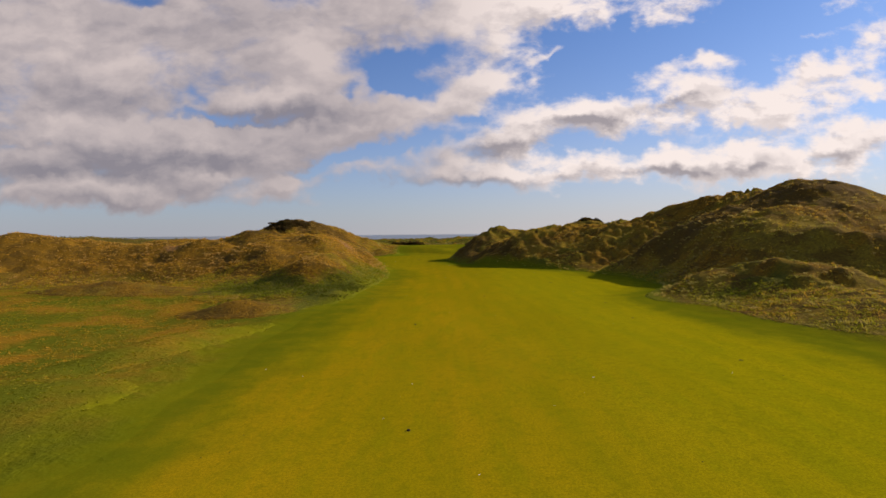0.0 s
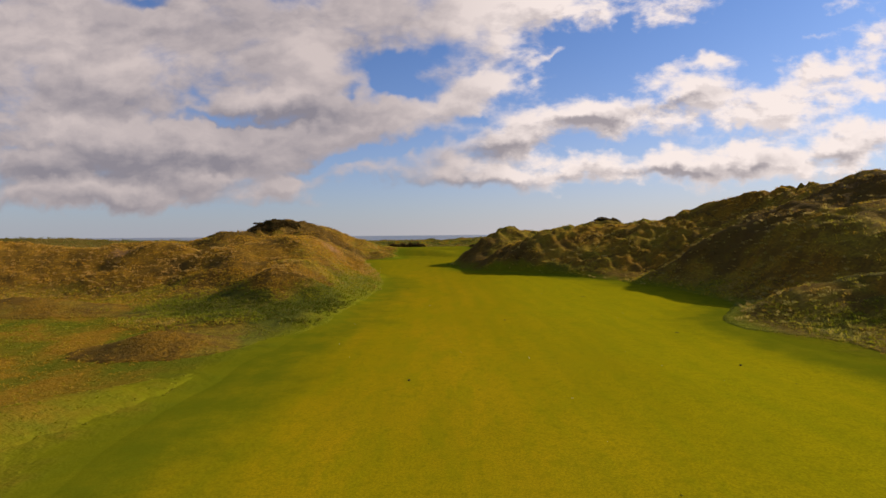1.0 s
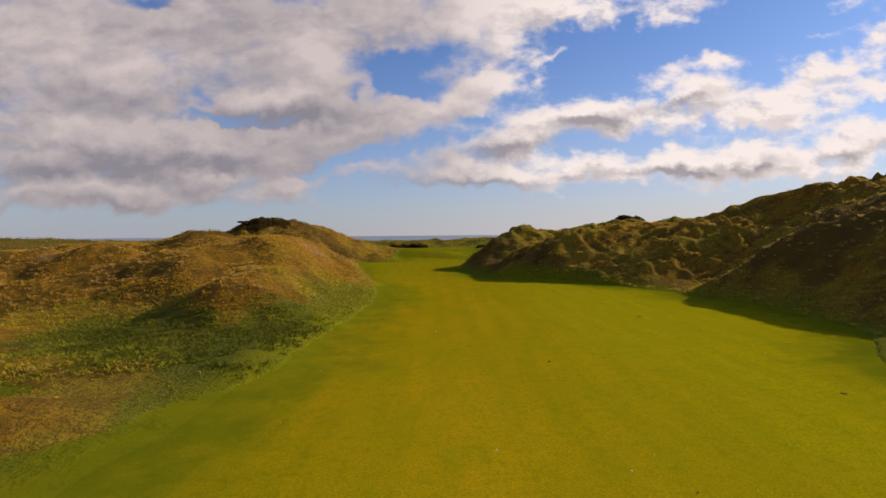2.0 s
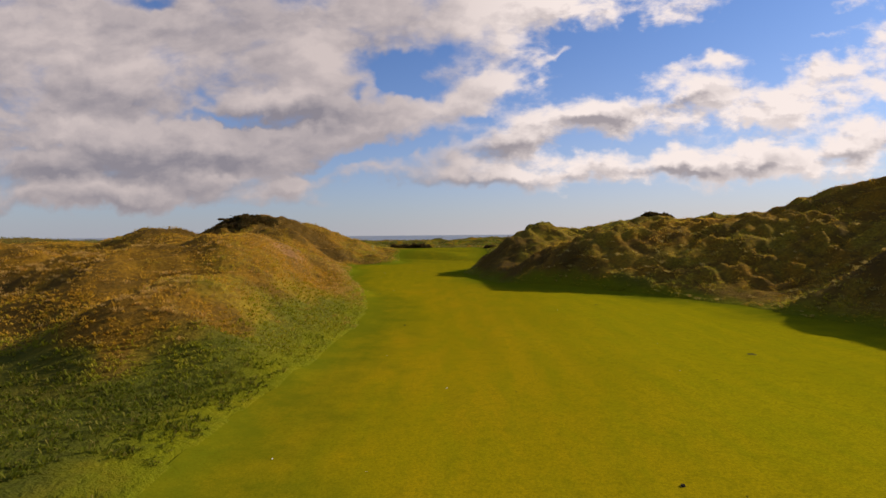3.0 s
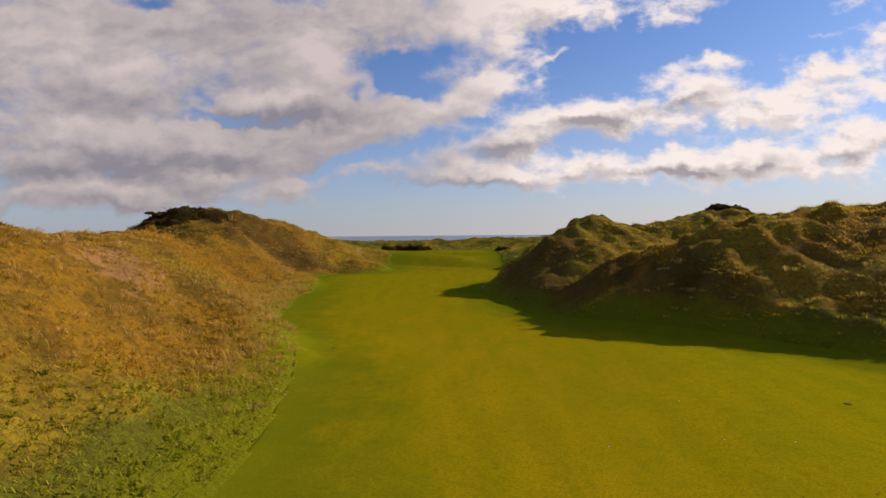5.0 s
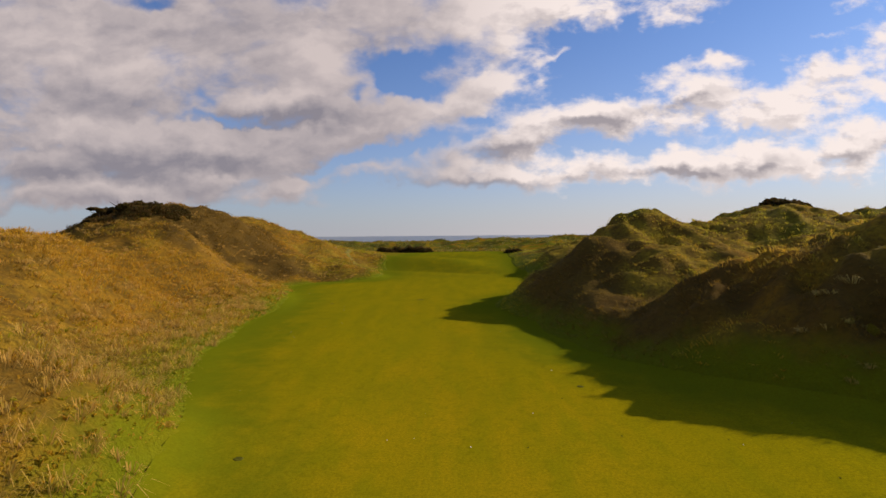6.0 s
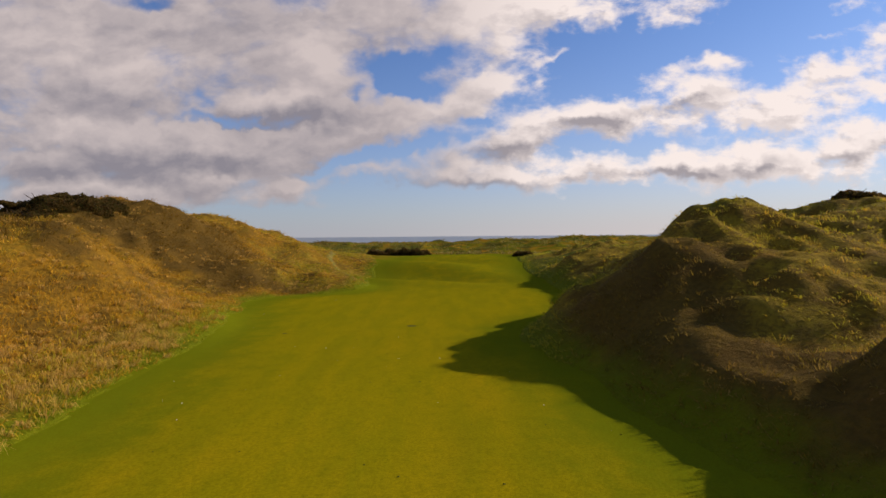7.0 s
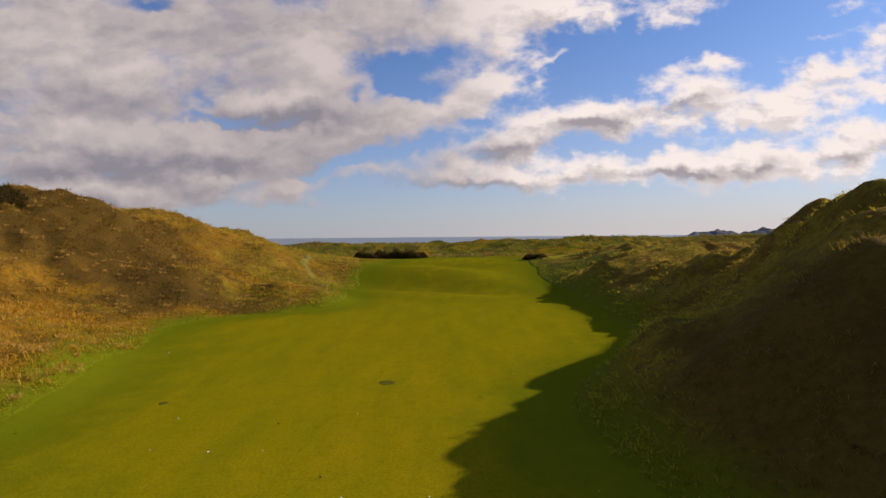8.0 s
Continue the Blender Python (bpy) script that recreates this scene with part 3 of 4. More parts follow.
def height(x, y):
    out = smooth(-inside(x, y), 0.2, 3.0)
    d = dune_height(x, y)
    z = base_height(x, y) + d * np.where(x < 0, 0.25 + 0.75 * smooth(-inside(x, y), -1.5, 1.5), 0.1 + 0.9 * smooth(-inside(x, y), -1.2, 2.4 + 3.0 * (1 - smooth(y, 50, 60))))
    on = smooth(d, 0.3, 2.0) * out
    near = (np.abs(x) < 120) & (y < 330)
    bumps = 0.36 * wave(x, y, 4.8, 9) + 0.30 * wave(x + 0.4 * y, y, 2.4, 10)
    # tussocky skin: rounded clumps with creases between
    p, q = 0.8 * x + 0.6 * y, 0.8 * y - 0.6 * x
    clumps = wave(p, q, 1.15, 11) + 0.8 * (0.4 - np.abs(wave(x, y, 1.6, 18))) + 0.45 * wave(q, p, 0.7, 16)
    right_side = smooth(x, 2, 9)
    rugged = (0.20 + 0.05 * (1 - right_side) * smooth(y, 84, 98) + 0.20 * right_side * (0.4 + 0.6 * smooth(y, 72, 82)) + 0.28 * right_side * smooth(y, 74, 80) * (1 - smooth(y, 92, 98))) * (0.4 + 0.6 * smooth(wave(x, y, 7.0, 17), -0.9, 0.5))
    z = z + near * on * (bumps * (0.9 - 0.1 * right_side) + rugged * clumps - 0.22)
    z = z + near * out * (1 - on) * (0.07 * wave(x, y, 2.6, 12) + 0.04 * wave(x, y, 1.0, 13))
    return z + 0.05 * wave(x, y, 13.0, 14) * (1 - out) + 0.05 * wave(x, y, 6.0, 15) * (1 - out)


def graded(lo, hi, step, far_lo, far_hi, grow=1.13):
    mid = list(np.arange(lo, hi + step / 2, step))
    up, d = [], step
    while mid[-1] + sum(up) < far_hi:
        d *= grow
        up.append(d)
    down, d = [], step
    while mid[0] - sum(down) > far_lo:
        d *= grow
        down.append(d)
    return np.array(list(mid[0] - np.cumsum(down))[::-1] + mid + list(mid[-1] + np.cumsum(up)))


def mesh_from(name, verts, faces, mat=None, attrs=None, soft=True):
    me = bpy.data.meshes.new(name)
    faces = np.asarray(faces, dtype=np.int32)
    k = faces.shape[1]
    me.vertices.add(len(verts))
    me.vertices.foreach_set("co", np.asarray(verts, dtype=np.float32).ravel())
    me.loops.add(faces.size)
    me.loops.foreach_set("vertex_index", faces.ravel())
    me.polygons.add(len(faces))
    me.polygons.foreach_set("loop_start", np.arange(0, faces.size, k, dtype=np.int32))
    me.update(calc_edges=True)
    me.polygons.foreach_set("use_smooth", np.full(len(faces), soft))
    for key, value in (attrs or {}).items():
        layer = me.attributes.new(key, "FLOAT", "POINT")
        layer.data.foreach_set("value", np.asarray(value, dtype=np.float32))
    if mat:
        me.materials.append(mat)
    me.validate()
    return me


def part(name, me, parent, label="", kind=""):
    ob = new(name, me)
    ob.parent = parent
    return tagged(ob, label, kind=kind)


def grid_faces(nx, ny):
    i, j = np.meshgrid(np.arange(nx - 1), np.arange(ny - 1))
    a = (j * nx + i).ravel()
    return np.stack([a, a + 1, a + nx + 1, a + nx], 1)


# ground: one sheet to the horizon
gx, gy = graded(-80, 80, 0.9, -4800, 4800), graded(0, 285, 0.9, -400, 4900)
X, Y = np.meshgrid(gx, gy)
Z = height(X, Y)
Z = Z - 0.30 * smooth(dune_height(X, Y), 0.12, 0.6) * (np.abs(X) < 90) * (Y < 200) - 0.12 * smooth(inside(X, Y), 0.3, 1.5)
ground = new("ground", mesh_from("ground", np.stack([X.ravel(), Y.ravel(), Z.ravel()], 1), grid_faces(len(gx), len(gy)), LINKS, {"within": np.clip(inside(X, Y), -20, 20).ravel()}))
tagged(ground, "rough green and russet links grassland running to the shore", "ground", kind="structure")

# fairway: mown turf laid on the ground
fy = np.arange(-58, 177.6, 0.6)
fu = np.linspace(0, 1, 61)
left, right = turf_edges(fy)
FX = left[:, None] + (right - left)[:, None] * fu[None, :]
FY = np.repeat(fy[:, None], len(fu), 1)
FZ = height(FX, FY) + 0.02
FZ[:, 0] -= 0.025
FZ[:, -1] -= 0.025
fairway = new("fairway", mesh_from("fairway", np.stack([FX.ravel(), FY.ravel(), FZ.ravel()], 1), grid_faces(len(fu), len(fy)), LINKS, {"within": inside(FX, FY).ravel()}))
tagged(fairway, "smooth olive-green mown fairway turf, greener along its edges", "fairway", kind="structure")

# sea
sx, sy = graded(-600, 600, 60, -4900, 4900, 1.3), graded(330, 900, 40, 320, 4950, 1.3)
X, Y = np.meshgrid(sx, sy)
sea = new("sea", mesh_from("sea", np.stack([X.ravel(), Y.ravel(), 0 * X.ravel() - 8.0], 1), grid_faces(len(sx), len(sy)), SEA))
tagged(sea, "calm grey-blue sea along the horizon", "sea", kind="structure")


# ---- dunes, each with its grass ----
def dryness(x, y, own):
    """0 green to 1 straw; feet and hollows are greener."""
    d = dune_height(x, y)
    foot = 0.16 + 0.25 * (1 - smooth(y, 66, 92)) * (x < 0)
    straw = 0.22 * np.exp(-(np.maximum(-inside(x, y), 0) / 5.0) ** 2) * smooth(y, 74, 82) * (1 - smooth(y, 105, 115)) * (x < 0)
    hem = 0.85 * np.exp(-(np.maximum(-inside(x, y), 0) / (4.2 + 2.2 * wave(x, y, 3.0, 26) + wave(x, y, 1.1, 27))) ** 2) * (1 - smooth(y, 70, 80)) * (x < 0)
    return np.clip(own + 0.20 * wave(x, y, 7.0, 20) + 0.15 * wave(x, y, 2.4, 21) - foot * (1 - smooth(d, 0.4, 2.4)) - hem - straw, 0, 1)


def brownness(x, y):
    """Patches of dead brown growth; those on the near right dunes also deepen the shade there."""
    b = sum(np.exp(-(((x - a) / r) ** 2 + ((y - c) / q) ** 2)) for a, c, r, q in BROWNS)
    b = b * np.where(x < 0, 0.7, 1.1)
    fine = np.where(x < 0, wave(x, y, 0.6, 47), wave(x, y, 0.9, 49)) + 0.5 * wave(x, y, 2.2, 48)
    return np.clip(1.1 * b + np.where(x < 0, 0.42, 0.38) * smooth(fine, 0.05, 0.8) * smooth(np.abs(x), 2, 4) + 0.55 * wave(x, y, 6.0, 22) * (b > 0.03) + 0.25 * wave(x, y, 2.0, 23) - 0.1, 0, 1)


LUSH = ((-12.5, 50.6, 6.5, 4.2, 1.0), (-19, 53.0, 4.5, 3.5, 0.9), (-10.0, 47.5, 3.5, 4.5, 0.9), (14, 82, 5, 2, 0.8), (26, 44, 3, 6, 0.5))


def lushness(x, y):
    """Dark leafy undergrowth on the nose of the near dune and along some feet."""
    b = sum(w * np.exp(-(((x - a) / r) ** 2 + ((y - c) / q) ** 2)) for a, c, r, q, w in LUSH)
    b = b + 0.5 * np.exp(-(np.maximum(-inside(x, y), 0) / (3.0 + 1.6 * wave(x, y, 2.6, 28))) ** 2) * (1 - smooth(y, 74, 84)) * smooth(y, 42, 48) * (x < 0)
    return np.clip(1.0 * b + (0.4 * wave(x, y, 2.5, 24) + 0.2 * wave(x, y, 0.9, 25)) * (b > 0.05), 0, 1)


SCARS = ((-15.0, 79.7, 1.8), (-17.0, 84.0, 1.2), (-36.0, 70.0, 1.5))


def bareness(x, y):
    return np.clip(sum(np.exp(-((x - a) ** 2 + (y - b) ** 2) / r ** 2) for a, b, r in SCARS), 0, 1)


def tufts(name, at, tall, wide, blades, dry, mat, rng, lean=(-0.25, -0.05), droop=0.45, thick=0.03):
    """Grass tufts as one mesh: each blade is a bent, tapering leaf of three faces."""
    n = len(at)
    lush = np.repeat(lushness(at[:, 0], at[:, 1]), blades) if len(at) and mat is not GORSE else np.zeros(n * blades)
    brown = np.repeat(brownness(at[:, 0], at[:, 1]), blades) if len(at) and mat in (MARRAM, HERB) else np.zeros(n * blades)
    at, tall, wide, dry = (np.repeat(np.asarray(v), blades, 0) for v in (at, tall, wide, dry))
    m = n * blades
    turn = rng.uniform(0, 2 * np.pi, m)
    out = np.stack([np.cos(turn), np.sin(turn), 0 * turn], 1)
    side = np.stack([-np.sin(turn), np.cos(turn), 0 * turn], 1)
    tall = tall * rng.uniform(0.55, 1.1, m)
    reach = wide * rng.uniform(0.4, 1.2, m)
    root = at + out * (wide * rng.uniform(0.0, 0.6, m))[:, None]
    wind = np.array([lean[0], lean[1], 0.0]) * tall[:, None]
    mid = root + out * (reach * 0.45)[:, None] + wind * 0.4 + np.array([0, 0, 1.0]) * (tall * 0.7)[:, None]
    tip = root + out * reach[:, None] + wind + np.array([0, 0, 1.0]) * (tall * (1.0 - droop * rng.uniform(0.2, 1.2, m)))[:, None]
    w = (thick * rng.uniform(0.7, 1.4, m))[:, None] * side
    verts = np.stack([root - w, root + w, mid + 0.8 * w, mid - 0.8 * w, tip], 1).reshape(-1, 3)
    b = np.arange(m) * 5
    faces = np.concatenate([np.stack([b, b + 1, b + 2], 1), np.stack([b, b + 2, b + 3], 1), np.stack([b + 3, b + 2, b + 4], 1)])
    return mesh_from(name, verts, faces, mat, {"dry": np.repeat(dry, 5), "brown": np.repeat(brown, 5), "lush": np.repeat(lush, 5), "tip": np.tile([0, 0, 0.7, 0.7, 1.0], m)}, soft=False)


rng = np.random.RandomState(11)
STEP = 0.3
dx, dy = np.arange(-84, 84.1, STEP), np.arange(10, 186.1, STEP)
DX, DY = np.meshgrid(dx, dy)
DZ = height(DX, DY)
share = np.stack([sum(swell(DX, DY, h) for h in humps) for _, humps, _ in DUNES])
owner = share.argmax(0)
total = dune_height(DX, DY)
covered = (total > 0.14) & (inside(DX, DY) < 0.1)
cells = grid_faces(len(dx), len(dy))
cell_on = covered.ravel()[cells].any(1)
cell_owner = owner.ravel()[cells[:, 0]]
flat = np.stack([DX.ravel(), DY.ravel(), DZ.ravel() + 0.02 - 0.25 * (~covered.ravel())], 1)
flat_dry = np.zeros(DX.size)
for k, (_, _, own) in enumerate(DUNES):
    sel = (owner == k).ravel()
    flat_dry[sel] = dryness(DX.ravel()[sel], DY.ravel()[sel], own)
flat_bare = bareness(DX.ravel(), DY.ravel())
flat_brown = brownness(DX.ravel(), DY.ravel())
flat_lush = lushness(DX.ravel(), DY.ravel())
flat_within = np.clip(inside(DX, DY), -20, 20).ravel()


def scatter(count, k, lo, hi):
    """Random places on dune k where its height lies between lo and hi."""
    pick = np.flatnonzero((owner == k).ravel() & (total.ravel() > lo) & (total.ravel() < hi) & (inside(DX, DY).ravel() < -0.15))
    if len(pick) == 0:
        return np.zeros((0, 3))
    # fewer on the far, hidden flanks
    px, py = DX.ravel()[pick], DY.ravel()[pick]
    weight = np.where(np.abs(px) < 30, 1.0, np.where(np.abs(px) < 48, 0.7, 0.35)) * np.where(py < 125, 1.0, np.where((px < 0) & (px > -46) & (py < 145), 0.9, 0.5))
    keep = pick[rng.rand(len(pick)) < count * STEP * STEP * weight]
    p = np.stack([DX.ravel()[keep], DY.ravel()[keep]], 1) + rng.uniform(-STEP / 2, STEP / 2, (len(keep), 2))
    return np.column_stack([p, height(p[:, 0], p[:, 1]) - 0.02])


for k, (label, humps, own) in enumerate(DUNES):
    mine = cells[cell_on & (cell_owner == k)]
    used, index = np.unique(mine, return_inverse=True)
    small = SMALL[k]
    name = "grass_mound" if small else "dune"
    ob = new(name, mesh_from(name, flat[used], index.reshape(-1, 4), LINKS if small and own < 0.7 else THATCH, {"dry": flat_dry[used], "bare": flat_bare[used], "brown": flat_brown[used], "lush": flat_lush[used], "within": flat_within[used]}))
    tagged(ob, label, "mound" if small else "dune", "mounds in the rough" if small else "dunes along the fairway")
    side = np.sign(humps[0][0])
    if not small:
        # matted marram in clumps with bare thatch between
        near_right = k in (8, 9)
        p = scatter(7.5 if side < 0 else 8.0 if near_right else 4.2, k, 0.16, 99)
        clump = smooth(wave(p[:, 0], p[:, 1], 0.9, 29) + 0.9 * wave(p[:, 0], p[:, 1], 2.1, 30) + 0.6 * wave(p[:, 0], p[:, 1], 6.0, 31) + 0.5 * rng.uniform(-1, 1, len(p)), -1.1, 1.1)
        clump = clump * (1 - 0.6 * bareness(p[:, 0], p[:, 1])) * smooth(-inside(p[:, 0], p[:, 1]), 0.3 if k == 7 else -0.3, 4.0 if k == 7 else 0.8) * (1 - 0.6 * lushness(p[:, 0], p[:, 1]))
        keep = clump > np.where((p[:, 0] < 0) & (p[:, 1] > 92), 0.32, 0.16)
        p, clump = p[keep], clump[keep]
        tall = (0.08 + 0.20 * clump if side < 0 else 0.08 + 0.22 * clump) * rng.uniform(0.6, 1.3, len(p)) * np.where((p[:, 0] < 0) & (p[:, 1] > 92), 1.45, 1.0)
        dry = np.clip(dryness(p[:, 0], p[:, 1], own + 0.06) + rng.uniform(-0.25, 0.25, len(p)), 0, 1)
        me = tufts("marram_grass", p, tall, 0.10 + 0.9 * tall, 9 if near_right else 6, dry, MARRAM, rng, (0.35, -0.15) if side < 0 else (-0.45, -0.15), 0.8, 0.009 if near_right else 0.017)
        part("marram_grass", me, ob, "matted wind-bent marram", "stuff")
        # larger tussocks, in drifts, and along the foot of the left dunes
        p = scatter(4.2 if k == 0 else 3.0, k, 0.2, 99)
        drift = smooth(wave(p[:, 0], p[:, 1], 5.0, 33) + 0.7 * wave(p[:, 0], p[:, 1], 1.8, 34), -0.6, 0.8)
        foot = np.exp(-((inside(p[:, 0], p[:, 1]) + 2.2) / 2.6) ** 2) * smooth(p[:, 1], 73, 79) * (1 - smooth(p[:, 1], 108, 118)) * (p[:, 0] < 0)
        ridge = smooth(dune_height(p[:, 0], p[:, 1]), 2.4, 4.2)
        if side < 0:
            chance = 0.04 + 0.22 * drift + 0.30 * ridge * drift + 0.5 * (k == 1) + 0.16 * smooth(p[:, 1], 90, 105)
        else:
            chance = (0.05 + 0.36 * drift) * np.where(p[:, 1] > 90, 0.0, 1.0)
        keep = rng.rand(len(p)) < chance + 0.6 * foot
        p, foot = p[keep], foot[keep]
        tall = (1 + 0.7 * foot) * rng.uniform(0.18, 0.38, len(p)) * (1 + 0.4 * (rng.rand(len(p)) < 0.12)) * np.where(p[:, 0] < 0, 0.85, np.where(p[:, 1] < 98, 1.0, 0.6))
        dry = np.clip(dryness(p[:, 0], p[:, 1], own + 0.12) + rng.uniform(-0.2, 0.3, len(p)), 0, 1)
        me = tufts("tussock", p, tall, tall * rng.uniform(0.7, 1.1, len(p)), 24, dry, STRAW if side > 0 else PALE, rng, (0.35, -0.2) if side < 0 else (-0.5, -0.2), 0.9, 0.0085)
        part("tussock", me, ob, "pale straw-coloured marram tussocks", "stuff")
    # low leafy growth on the feet, thickest on the nose of the near dune
    p = scatter(11.0 if k in (0, 7) else 7.0 if small else 5.0, k, 0.14, 2.6 if k == 0 else 1.7)
    leafy = lushness(p[:, 0], p[:, 1])
    keep = 1.2 * wave(p[:, 0], p[:, 1], 0.55, 35) + 0.6 * wave(p[:, 0], p[:, 1], 1.9, 36) + rng.uniform(-0.5, 0.5, len(p)) > -0.25
    p, leafy = p[keep], leafy[keep]
    tall = (0.5 if small else 1.0) * rng.uniform(0.09, 0.22, len(p)) * (1 + 0.4 * leafy) * (0.3 + 0.7 * smooth(-inside(p[:, 0], p[:, 1]), 0.0, 4.0 if k == 7 else 0.9))
    dry = np.clip(dryness(p[:, 0], p[:, 1], own - 0.02) + rng.uniform(-0.2, 0.2, len(p)), 0, 1)
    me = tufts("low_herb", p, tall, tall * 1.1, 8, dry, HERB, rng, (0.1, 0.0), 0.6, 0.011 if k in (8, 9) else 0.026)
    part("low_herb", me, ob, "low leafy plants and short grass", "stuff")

# short grass of the uncut ground beside the turf
p = rng.uniform((-52, 4), (34, 64), (34000, 2))
d = inside(p[:, 0], p[:, 1])
p = p[(d < 0.1) & (dune_height(p[:, 0], p[:, 1]) < 0.35)]
p = np.column_stack([p, height(p[:, 0], p[:, 1]) - 0.02])
p = p[wave(p[:, 0], p[:, 1], 2.8, 40) + rng.uniform(-1, 1, len(p)) > -0.5]
tall = rng.uniform(0.04, 0.12, len(p)) * (0.15 + 1.1 * smooth(-inside(p[:, 0], p[:, 1]), 0.5, 8))
dry = np.clip(0.45 + 0.5 * wave(p[:, 0], p[:, 1], 8.0, 41) + 0.2 * wave(p[:, 0], p[:, 1], 2.0, 42), 0, 1)
rough = new("rough_grass", tufts("rough_grass", p, tall, tall * 1.8, 7, dry, HERB, rng, (-0.1, 0.0), 0.9, 0.014))
tagged(rough, "short uncut green and ochre grass beside the fairway", "grass", kind="stuff")

# marram on the coast dunes behind the far turf and out to the sides
p = np.concatenate([rng.uniform((-120, 176), (150, 300), (9000, 2)), rng.uniform((-150, 60), (-60, 200), (2000, 2)), rng.uniform((62, 60), (150, 200), (1500, 2))])
p = p[(dune_height(p[:, 0], p[:, 1]) < 0.4) & (inside(p[:, 0], p[:, 1]) < -0.5)]
p = p[wave(p[:, 0], p[:, 1], 9.0, 43) + 0.9 * rng.uniform(-1, 1, len(p)) > -0.3]
p = np.column_stack([p, height(p[:, 0], p[:, 1]) - 0.05])
tall = rng.uniform(0.35, 0.95, len(p))
dry = np.clip(0.30 + 0.4 * wave(p[:, 0], p[:, 1], 24.0, 44) + 0.3 * wave(p[:, 0], p[:, 1], 7.0, 45), 0, 1)
coast = new("coast_marram", tufts("coast_marram", p, tall, tall * 1.1, 8, dry, COAST, rng, (-0.2, -0.1), 0.5, 0.06))
tagged(coast, "olive and tan marram clumps on the far coast dunes", "grass", kind="stuff")


# ---- gorse, scrub and a bent tree ----
def sprays(centre, half, count, rng, size=0.14):
    """Small leafy sprays filling the outer part of an uneven bush."""
    way = rng.normal(size=(count, 3))
    way /= np.linalg.norm(way, axis=1)[:, None]
    way[:, 2] = np.abs(way[:, 2]) * 1.1 - 0.15
    lump = 0.78 + 0.22 * wave(way[:, 0] * 3 + centre[0], way[:, 1] * 3 + way[:, 2] * 2 + centre[1], 0.9, 50)
    return np.asarray(centre) + way * np.asarray(half) * (lump * rng.uniform(0.55, 1.0, count) ** 0.4)[:, None]


def bush(x, y, half, label, rng, name="gorse_bush", category="bush", group=""):
    """A dense low bush: a few forked stems and a crown of small sprays."""
    z = float(height(np.array([x]), np.array([y]))[0])
    ob = tagged(new(name), label, category, group)
    ob.location = (x, y, z)
    bm = bmesh.new()
    for k in range(5):
        a = 2 * math.pi * k / 5 + rng.uniform(-0.4, 0.4)
        tip = Vector((math.cos(a) * half[0] * 0.55, math.sin(a) * half[1] * 0.55, half[2] * 0.8))
        turn = Vector((0, 0, 1)).rotation_difference(tip).to_matrix().to_4x4()
        bmesh.ops.create_cone(bm, cap_ends=True, segments=6, radius1=0.06, radius2=0.02, depth=tip.length + 0.2, matrix=Matrix.Translation(tip / 2 - Vector((0, 0, 0.1))) @ turn)
    me = bpy.data.meshes.new("stem")
    bm.to_mesh(me)
    bm.free()
    me.materials.append(BARK)
    part("stem", me, ob)
    count = int(260 * (half[0] * half[1] + half[0] * half[2] + half[1] * half[2]) ** 0.75)
    lobes = [((rng.uniform(-0.55, 0.55) * half[0], rng.uniform(-0.4, 0.4) * half[1], 0.05), [h * rng.uniform(0.45, 0.8) for h in half]) for _ in range(5)]
    p = np.concatenate([sprays(c, h, min(count, 1500) // 5, rng) for c, h in lobes])
    n = len(p)
    p[:, 2] += height(p[:, 0] + x, p[:, 1] + y) - z
    me = tufts("crown", p, rng.uniform(0.14, 0.30, n), rng.uniform(0.12, 0.22, n), 7, rng.uniform(0, 1, n), GORSE, rng, (-0.1, 0), 0.6, 0.04)
    part("crown", me, ob)
    return ob


for x, y, a, b, c in ((-42.0, 130.6, 1.8, 1.6, 0.9), (-40.2, 131.6, 2.0, 1.8, 1.0), (-38.3, 132.8, 2.1, 1.9, 1.1), (-36.4, 133.6, 2.1, 1.9, 1.0), (-34.6, 133.9, 1.8, 1.7, 0.8),
                      (-39.5, 129.2, 1.9, 1.6, 0.8), (-37.2, 130.6, 1.9, 1.6, 0.8), (-35.0, 131.6, 1.8, 1.5, 0.7), (-38.0, 128.2, 1.6, 1.4, 0.6), (-41.6, 128.6, 1.6, 1.4, 0.6)):
    bush(x, y, (a, b, c), "dense dark gorse bush on the dune top", rng, group="gorse on the dune top")
for x, y, a, b, c in ((-15.4, 175.5, 1.9, 1.5, 1.3), (-12.6, 177.0, 2.4, 1.6, 1.8), (-9.8, 176.2, 2.4, 1.7, 2.1), (-7.6, 177.6, 1.5, 1.4, 1.3)):
    bush(x, y, (a, b, c), "low dark thorn bush behind the far turf", rng, "thorn_bush", group="thorn bushes behind the far turf")
bush(8.6, 166.5, (1.9, 1.6, 1.2), "dark thorn bush beside the end of the fairway", rng, "thorn_bush")
for x, y, a, b, c in ((37.0, 136.5, 2.4, 1.6, 0.9), (40.0, 137.0, 1.6, 1.3, 0.7)):
    bush(x, y, (a, b, c), "flat dark scrub bush on the dune crest", rng, "scrub_bush", group="scrub on the dune crest")


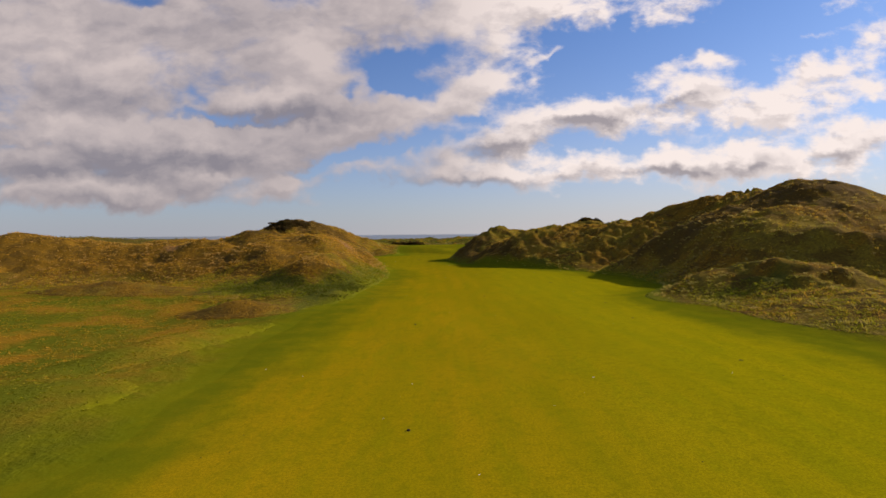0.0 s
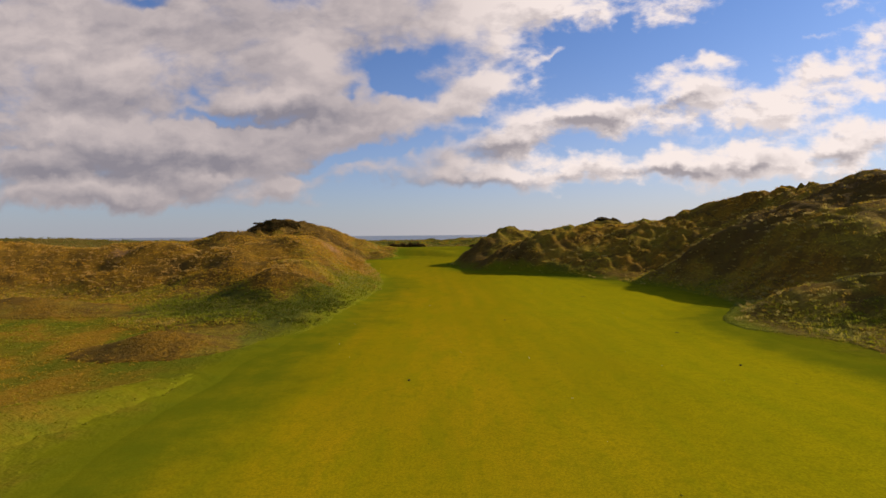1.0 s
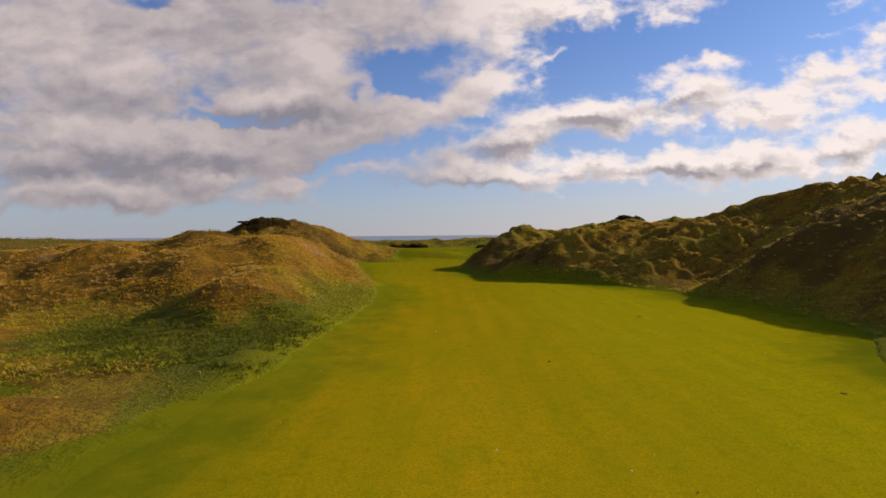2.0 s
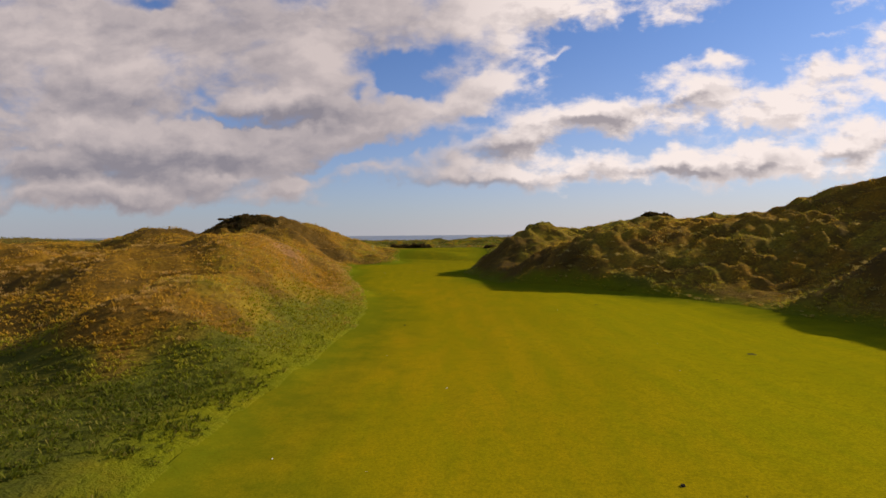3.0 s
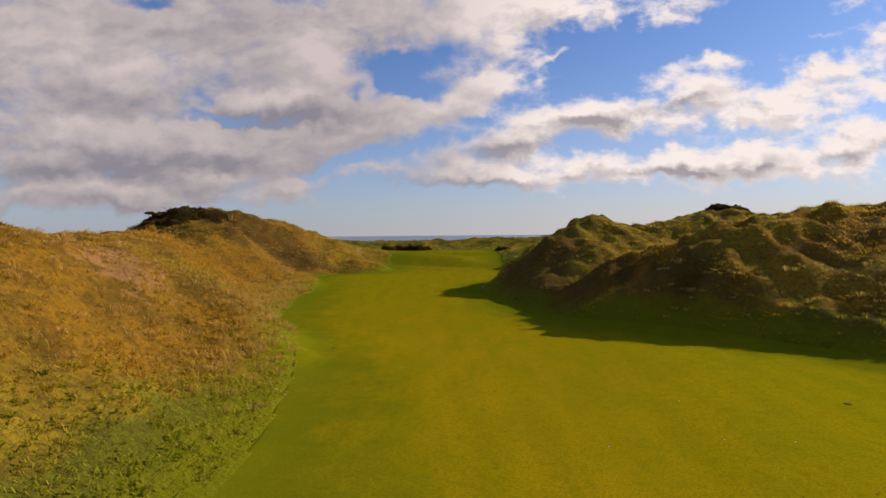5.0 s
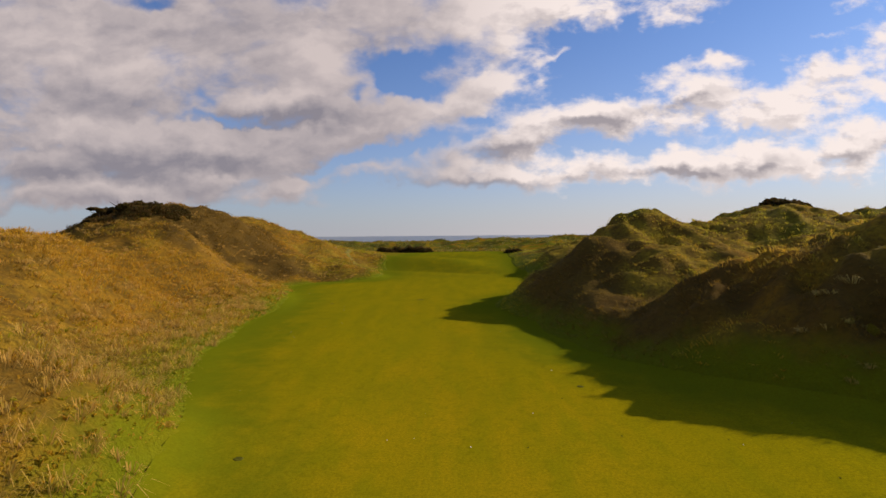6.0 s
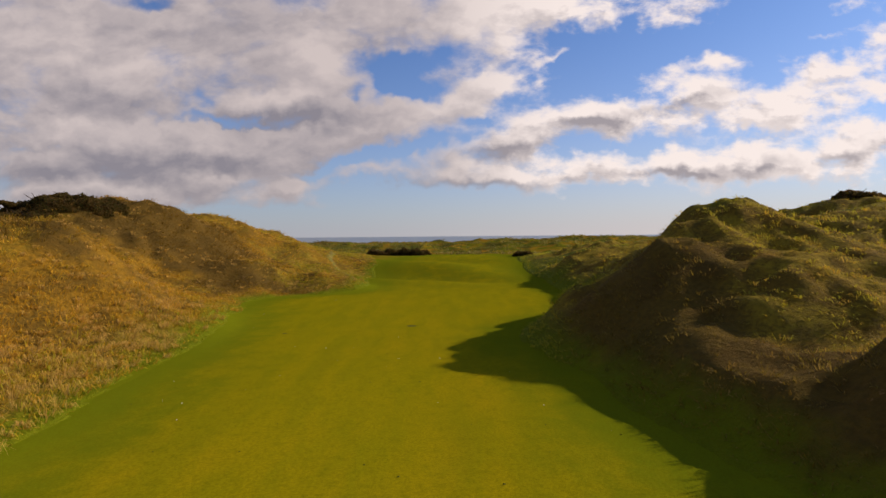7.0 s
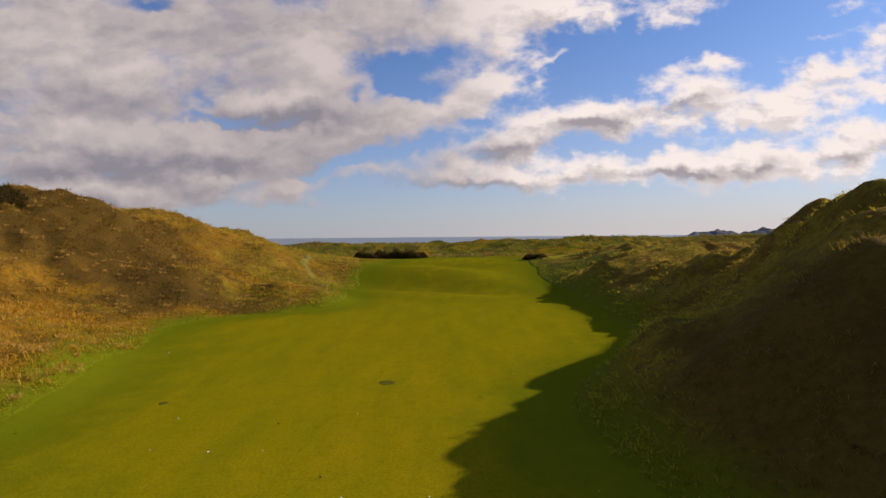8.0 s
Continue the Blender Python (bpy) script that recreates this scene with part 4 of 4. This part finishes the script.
def bent_tree(x, y, label):
    """A small wind-bent thorn: leaning trunk, limbs, and a ragged crown streaming to one side."""
    z = float(height(np.array([x]), np.array([y]))[0])
    ob = tagged(new("thorn_tree"), label, "tree")
    ob.location = (x, y, z)

    def limb(bm, a, b, r1, r2):
        a, b = Vector(a), Vector(b)
        turn = Vector((0, 0, 1)).rotation_difference(b - a).to_matrix().to_4x4()
        bmesh.ops.create_cone(bm, cap_ends=True, segments=7, radius1=r1, radius2=r2, depth=(b - a).length * 1.05, matrix=Matrix.Translation((a + b) / 2) @ turn)

    bm = bmesh.new()
    limb(bm, (0, 0, -0.2), (-0.25, 0.0, 0.7), 0.10, 0.07)
    limb(bm, (-0.25, 0, 0.7), (-0.7, 0.1, 1.0), 0.07, 0.04)
    limb(bm, (-0.25, 0, 0.7), (0.2, -0.1, 1.2), 0.05, 0.03)
    limb(bm, (-0.7, 0.1, 1.0), (-1.15, 0.0, 1.05), 0.04, 0.02)
    me = bpy.data.meshes.new("trunk")
    bm.to_mesh(me)
    bm.free()
    me.materials.append(BARK)
    part("trunk", me, ob)
    p = np.concatenate([sprays(c, h, 160, rng) for c, h in (((-0.55, 0, 0.95), (0.6, 0.5, 0.4)), ((-1.05, 0, 1.0), (0.45, 0.4, 0.28)), ((0.15, 0, 0.8), (0.5, 0.5, 0.4)))])
    n = len(p)
    part("crown", tufts("crown", p, rng.uniform(0.1, 0.25, n), rng.uniform(0.1, 0.2, n), 7, rng.uniform(0, 1, n), GORSE, rng, (-0.3, 0), 0.6, 0.022), ob)


bent_tree(-41.4, 129.7, "small dark wind-bent thorn tree beside the gorse")

# ---- worn footpath up the dune ----
py_ = np.linspace(142.5, 158, 60)
px_ = np.interp(py_, (142.5, 147, 152, 158), (-13.8, -16.4, -18.2, -19.2)) + 0.25 * wave(py_, 0 * py_, 2.5, 60)
across = np.linspace(-1, 1, 9)
half = 0.55 + 0.25 * wave(py_, 0 * py_ + 5, 1.3, 61)
PX, PY = px_[:, None] + half[:, None] * across[None, :], np.repeat(py_[:, None], 9, 1)
PZ = height(PX, PY) + 0.06 - 0.30 * (np.abs(across) ** 4)[None, :]
path = new("footpath", mesh_from("footpath", np.stack([PX.ravel(), PY.ravel(), PZ.ravel()], 1), grid_faces(9, 60), SAND))
tagged(path, "narrow worn grassy sand path up the dune", "footpath", kind="structure")


# ---- small things on the turf ----
def disc(name, x, y, radius, mat, label, category, rise=0.04):
    """A low round cap set in the turf, with a bevelled rim."""
    z = float(height(np.array([x]), np.array([y]))[0]) + 0.03
    bm = bmesh.new()
    bmesh.ops.create_cone(bm, cap_ends=True, segments=16, radius1=radius, radius2=radius * 0.8, depth=rise, matrix=Matrix.Translation((0, 0, rise / 2 - 0.01)))
    me = bpy.data.meshes.new(name)
    bm.to_mesh(me)
    bm.free()
    me.materials.append(mat)
    ob = tagged(new(name, me), label, category, name.replace("_", " ") + "s in the turf")
    ob.location = (x, y, z)
    return ob


for x, y in ((-1.7, 32.5), (3.7, 46.9), (12.5, 34.7), (-4.1, 67.7), (-1.0, 15.2)):
    disc("sprinkler_head", x, y, 0.055, PLASTIC, "small dark round sprinkler head set in the turf", "sprinkler")
for x, y, r in ((-5.2, 114.4, 0.30), (12.1, 59.1, 0.2), (-11.9, 112.2, 0.14), (13.0, 42.1, 0.12), (9.7, 75.5, 0.12), (-7.8, 83.9, 0.12), (13.0, 22.9, 0.10), (1.7, 89.9, 0.12)):
    disc("divot", x, y, r, SOIL, "dark bare divot in the mown turf", "divot", 0.015)


def flecks(name, count, size, mat, label, category, seed):
    """Tiny bits strewn over the turf: small folded leaves."""
    r = np.random.RandomState(seed)
    y = r.uniform(8, 150, count)
    left, right = turf_edges(y)
    x = left + (right - left) * r.uniform(0.03, 0.97, count)
    p = np.column_stack([x, y, height(x, y) + 0.035])
    a, s = r.uniform(0, 6.28, count), size * r.uniform(0.5, 1.5, count)
    u = np.stack([np.cos(a), np.sin(a), 0 * a], 1) * s[:, None]
    v = np.stack([-np.sin(a), np.cos(a), 0 * a], 1) * (s * 0.5)[:, None]
    h = np.array([0, 0, 1.0]) * (s * 0.5)[:, None]
    verts = np.stack([p - u, p - v + h * 0.3, p + u, p + v + h], 1).reshape(-1, 3)
    b = np.arange(count) * 4
    ob = new(name, mesh_from(name, verts, np.concatenate([np.stack([b, b + 1, b + 3], 1), np.stack([b + 1, b + 2, b + 3], 1)]), mat, soft=False))
    tagged(ob, label, category, kind="stuff")


flecks("daisy", 140, 0.028, WHITE, "tiny white daisies and litter strewn over the turf", "flower", 3)
flecks("fallen_leaf", 260, 0.035, SOIL, "small dark fallen leaves strewn over the turf", "leaf", 4)


# ---- islands on the horizon ----
def island(x, y, length, depth, tall, label, seed, cliff=False):
    nx, ny = 70, 24
    u, v = np.meshgrid(np.linspace(-1, 1, nx), np.linspace(-1, 1, ny))
    prof = np.clip(1 - np.abs(u) ** 2.6, 0, 1) * np.clip(1 - v ** 2, 0, 1) ** 0.6
    h = tall * prof * (0.72 + 0.25 * wave(u * 4 + seed, v * 2, 1.0, seed) + 0.12 * wave(u * 12, v * 4, 1.0, seed + 1))
    ob = new("island", mesh_from("island", np.stack([(u * length).ravel(), (v * depth).ravel(), h.ravel() - 3], 1), grid_faces(nx, ny), ISLE))
    tagged(ob, label, "island", "islands on the horizon")
    ob.location = (x, y, -8)
    if cliff:
        w = np.linspace(0, 1, 12)
        a, b = np.meshgrid(w, w)
        top = tall * 0.62 * (1 - np.abs(2 * a - 1) ** 2) * (0.8 + 0.3 * wave(a * 6, b * 3, 1.0, 70))
        me = mesh_from("cliff", np.stack([(-0.99 * length + a * length * 0.12).ravel(), (-depth * 0.75 + (b - 0.5) * depth * 0.3).ravel(), (top * np.clip(1 - np.abs(2 * b - 1) ** 3, 0, 1)).ravel()], 1), grid_faces(12, 12), CLIFF)
        part("cliff", me, ob, "pale rock stack")


island(1705, 3500, 165, 120, 46, "low grey rocky island with a pale stack on the horizon", 2, True)
island(2110, 3600, 190, 130, 58, "long grey headland island on the horizon", 5)
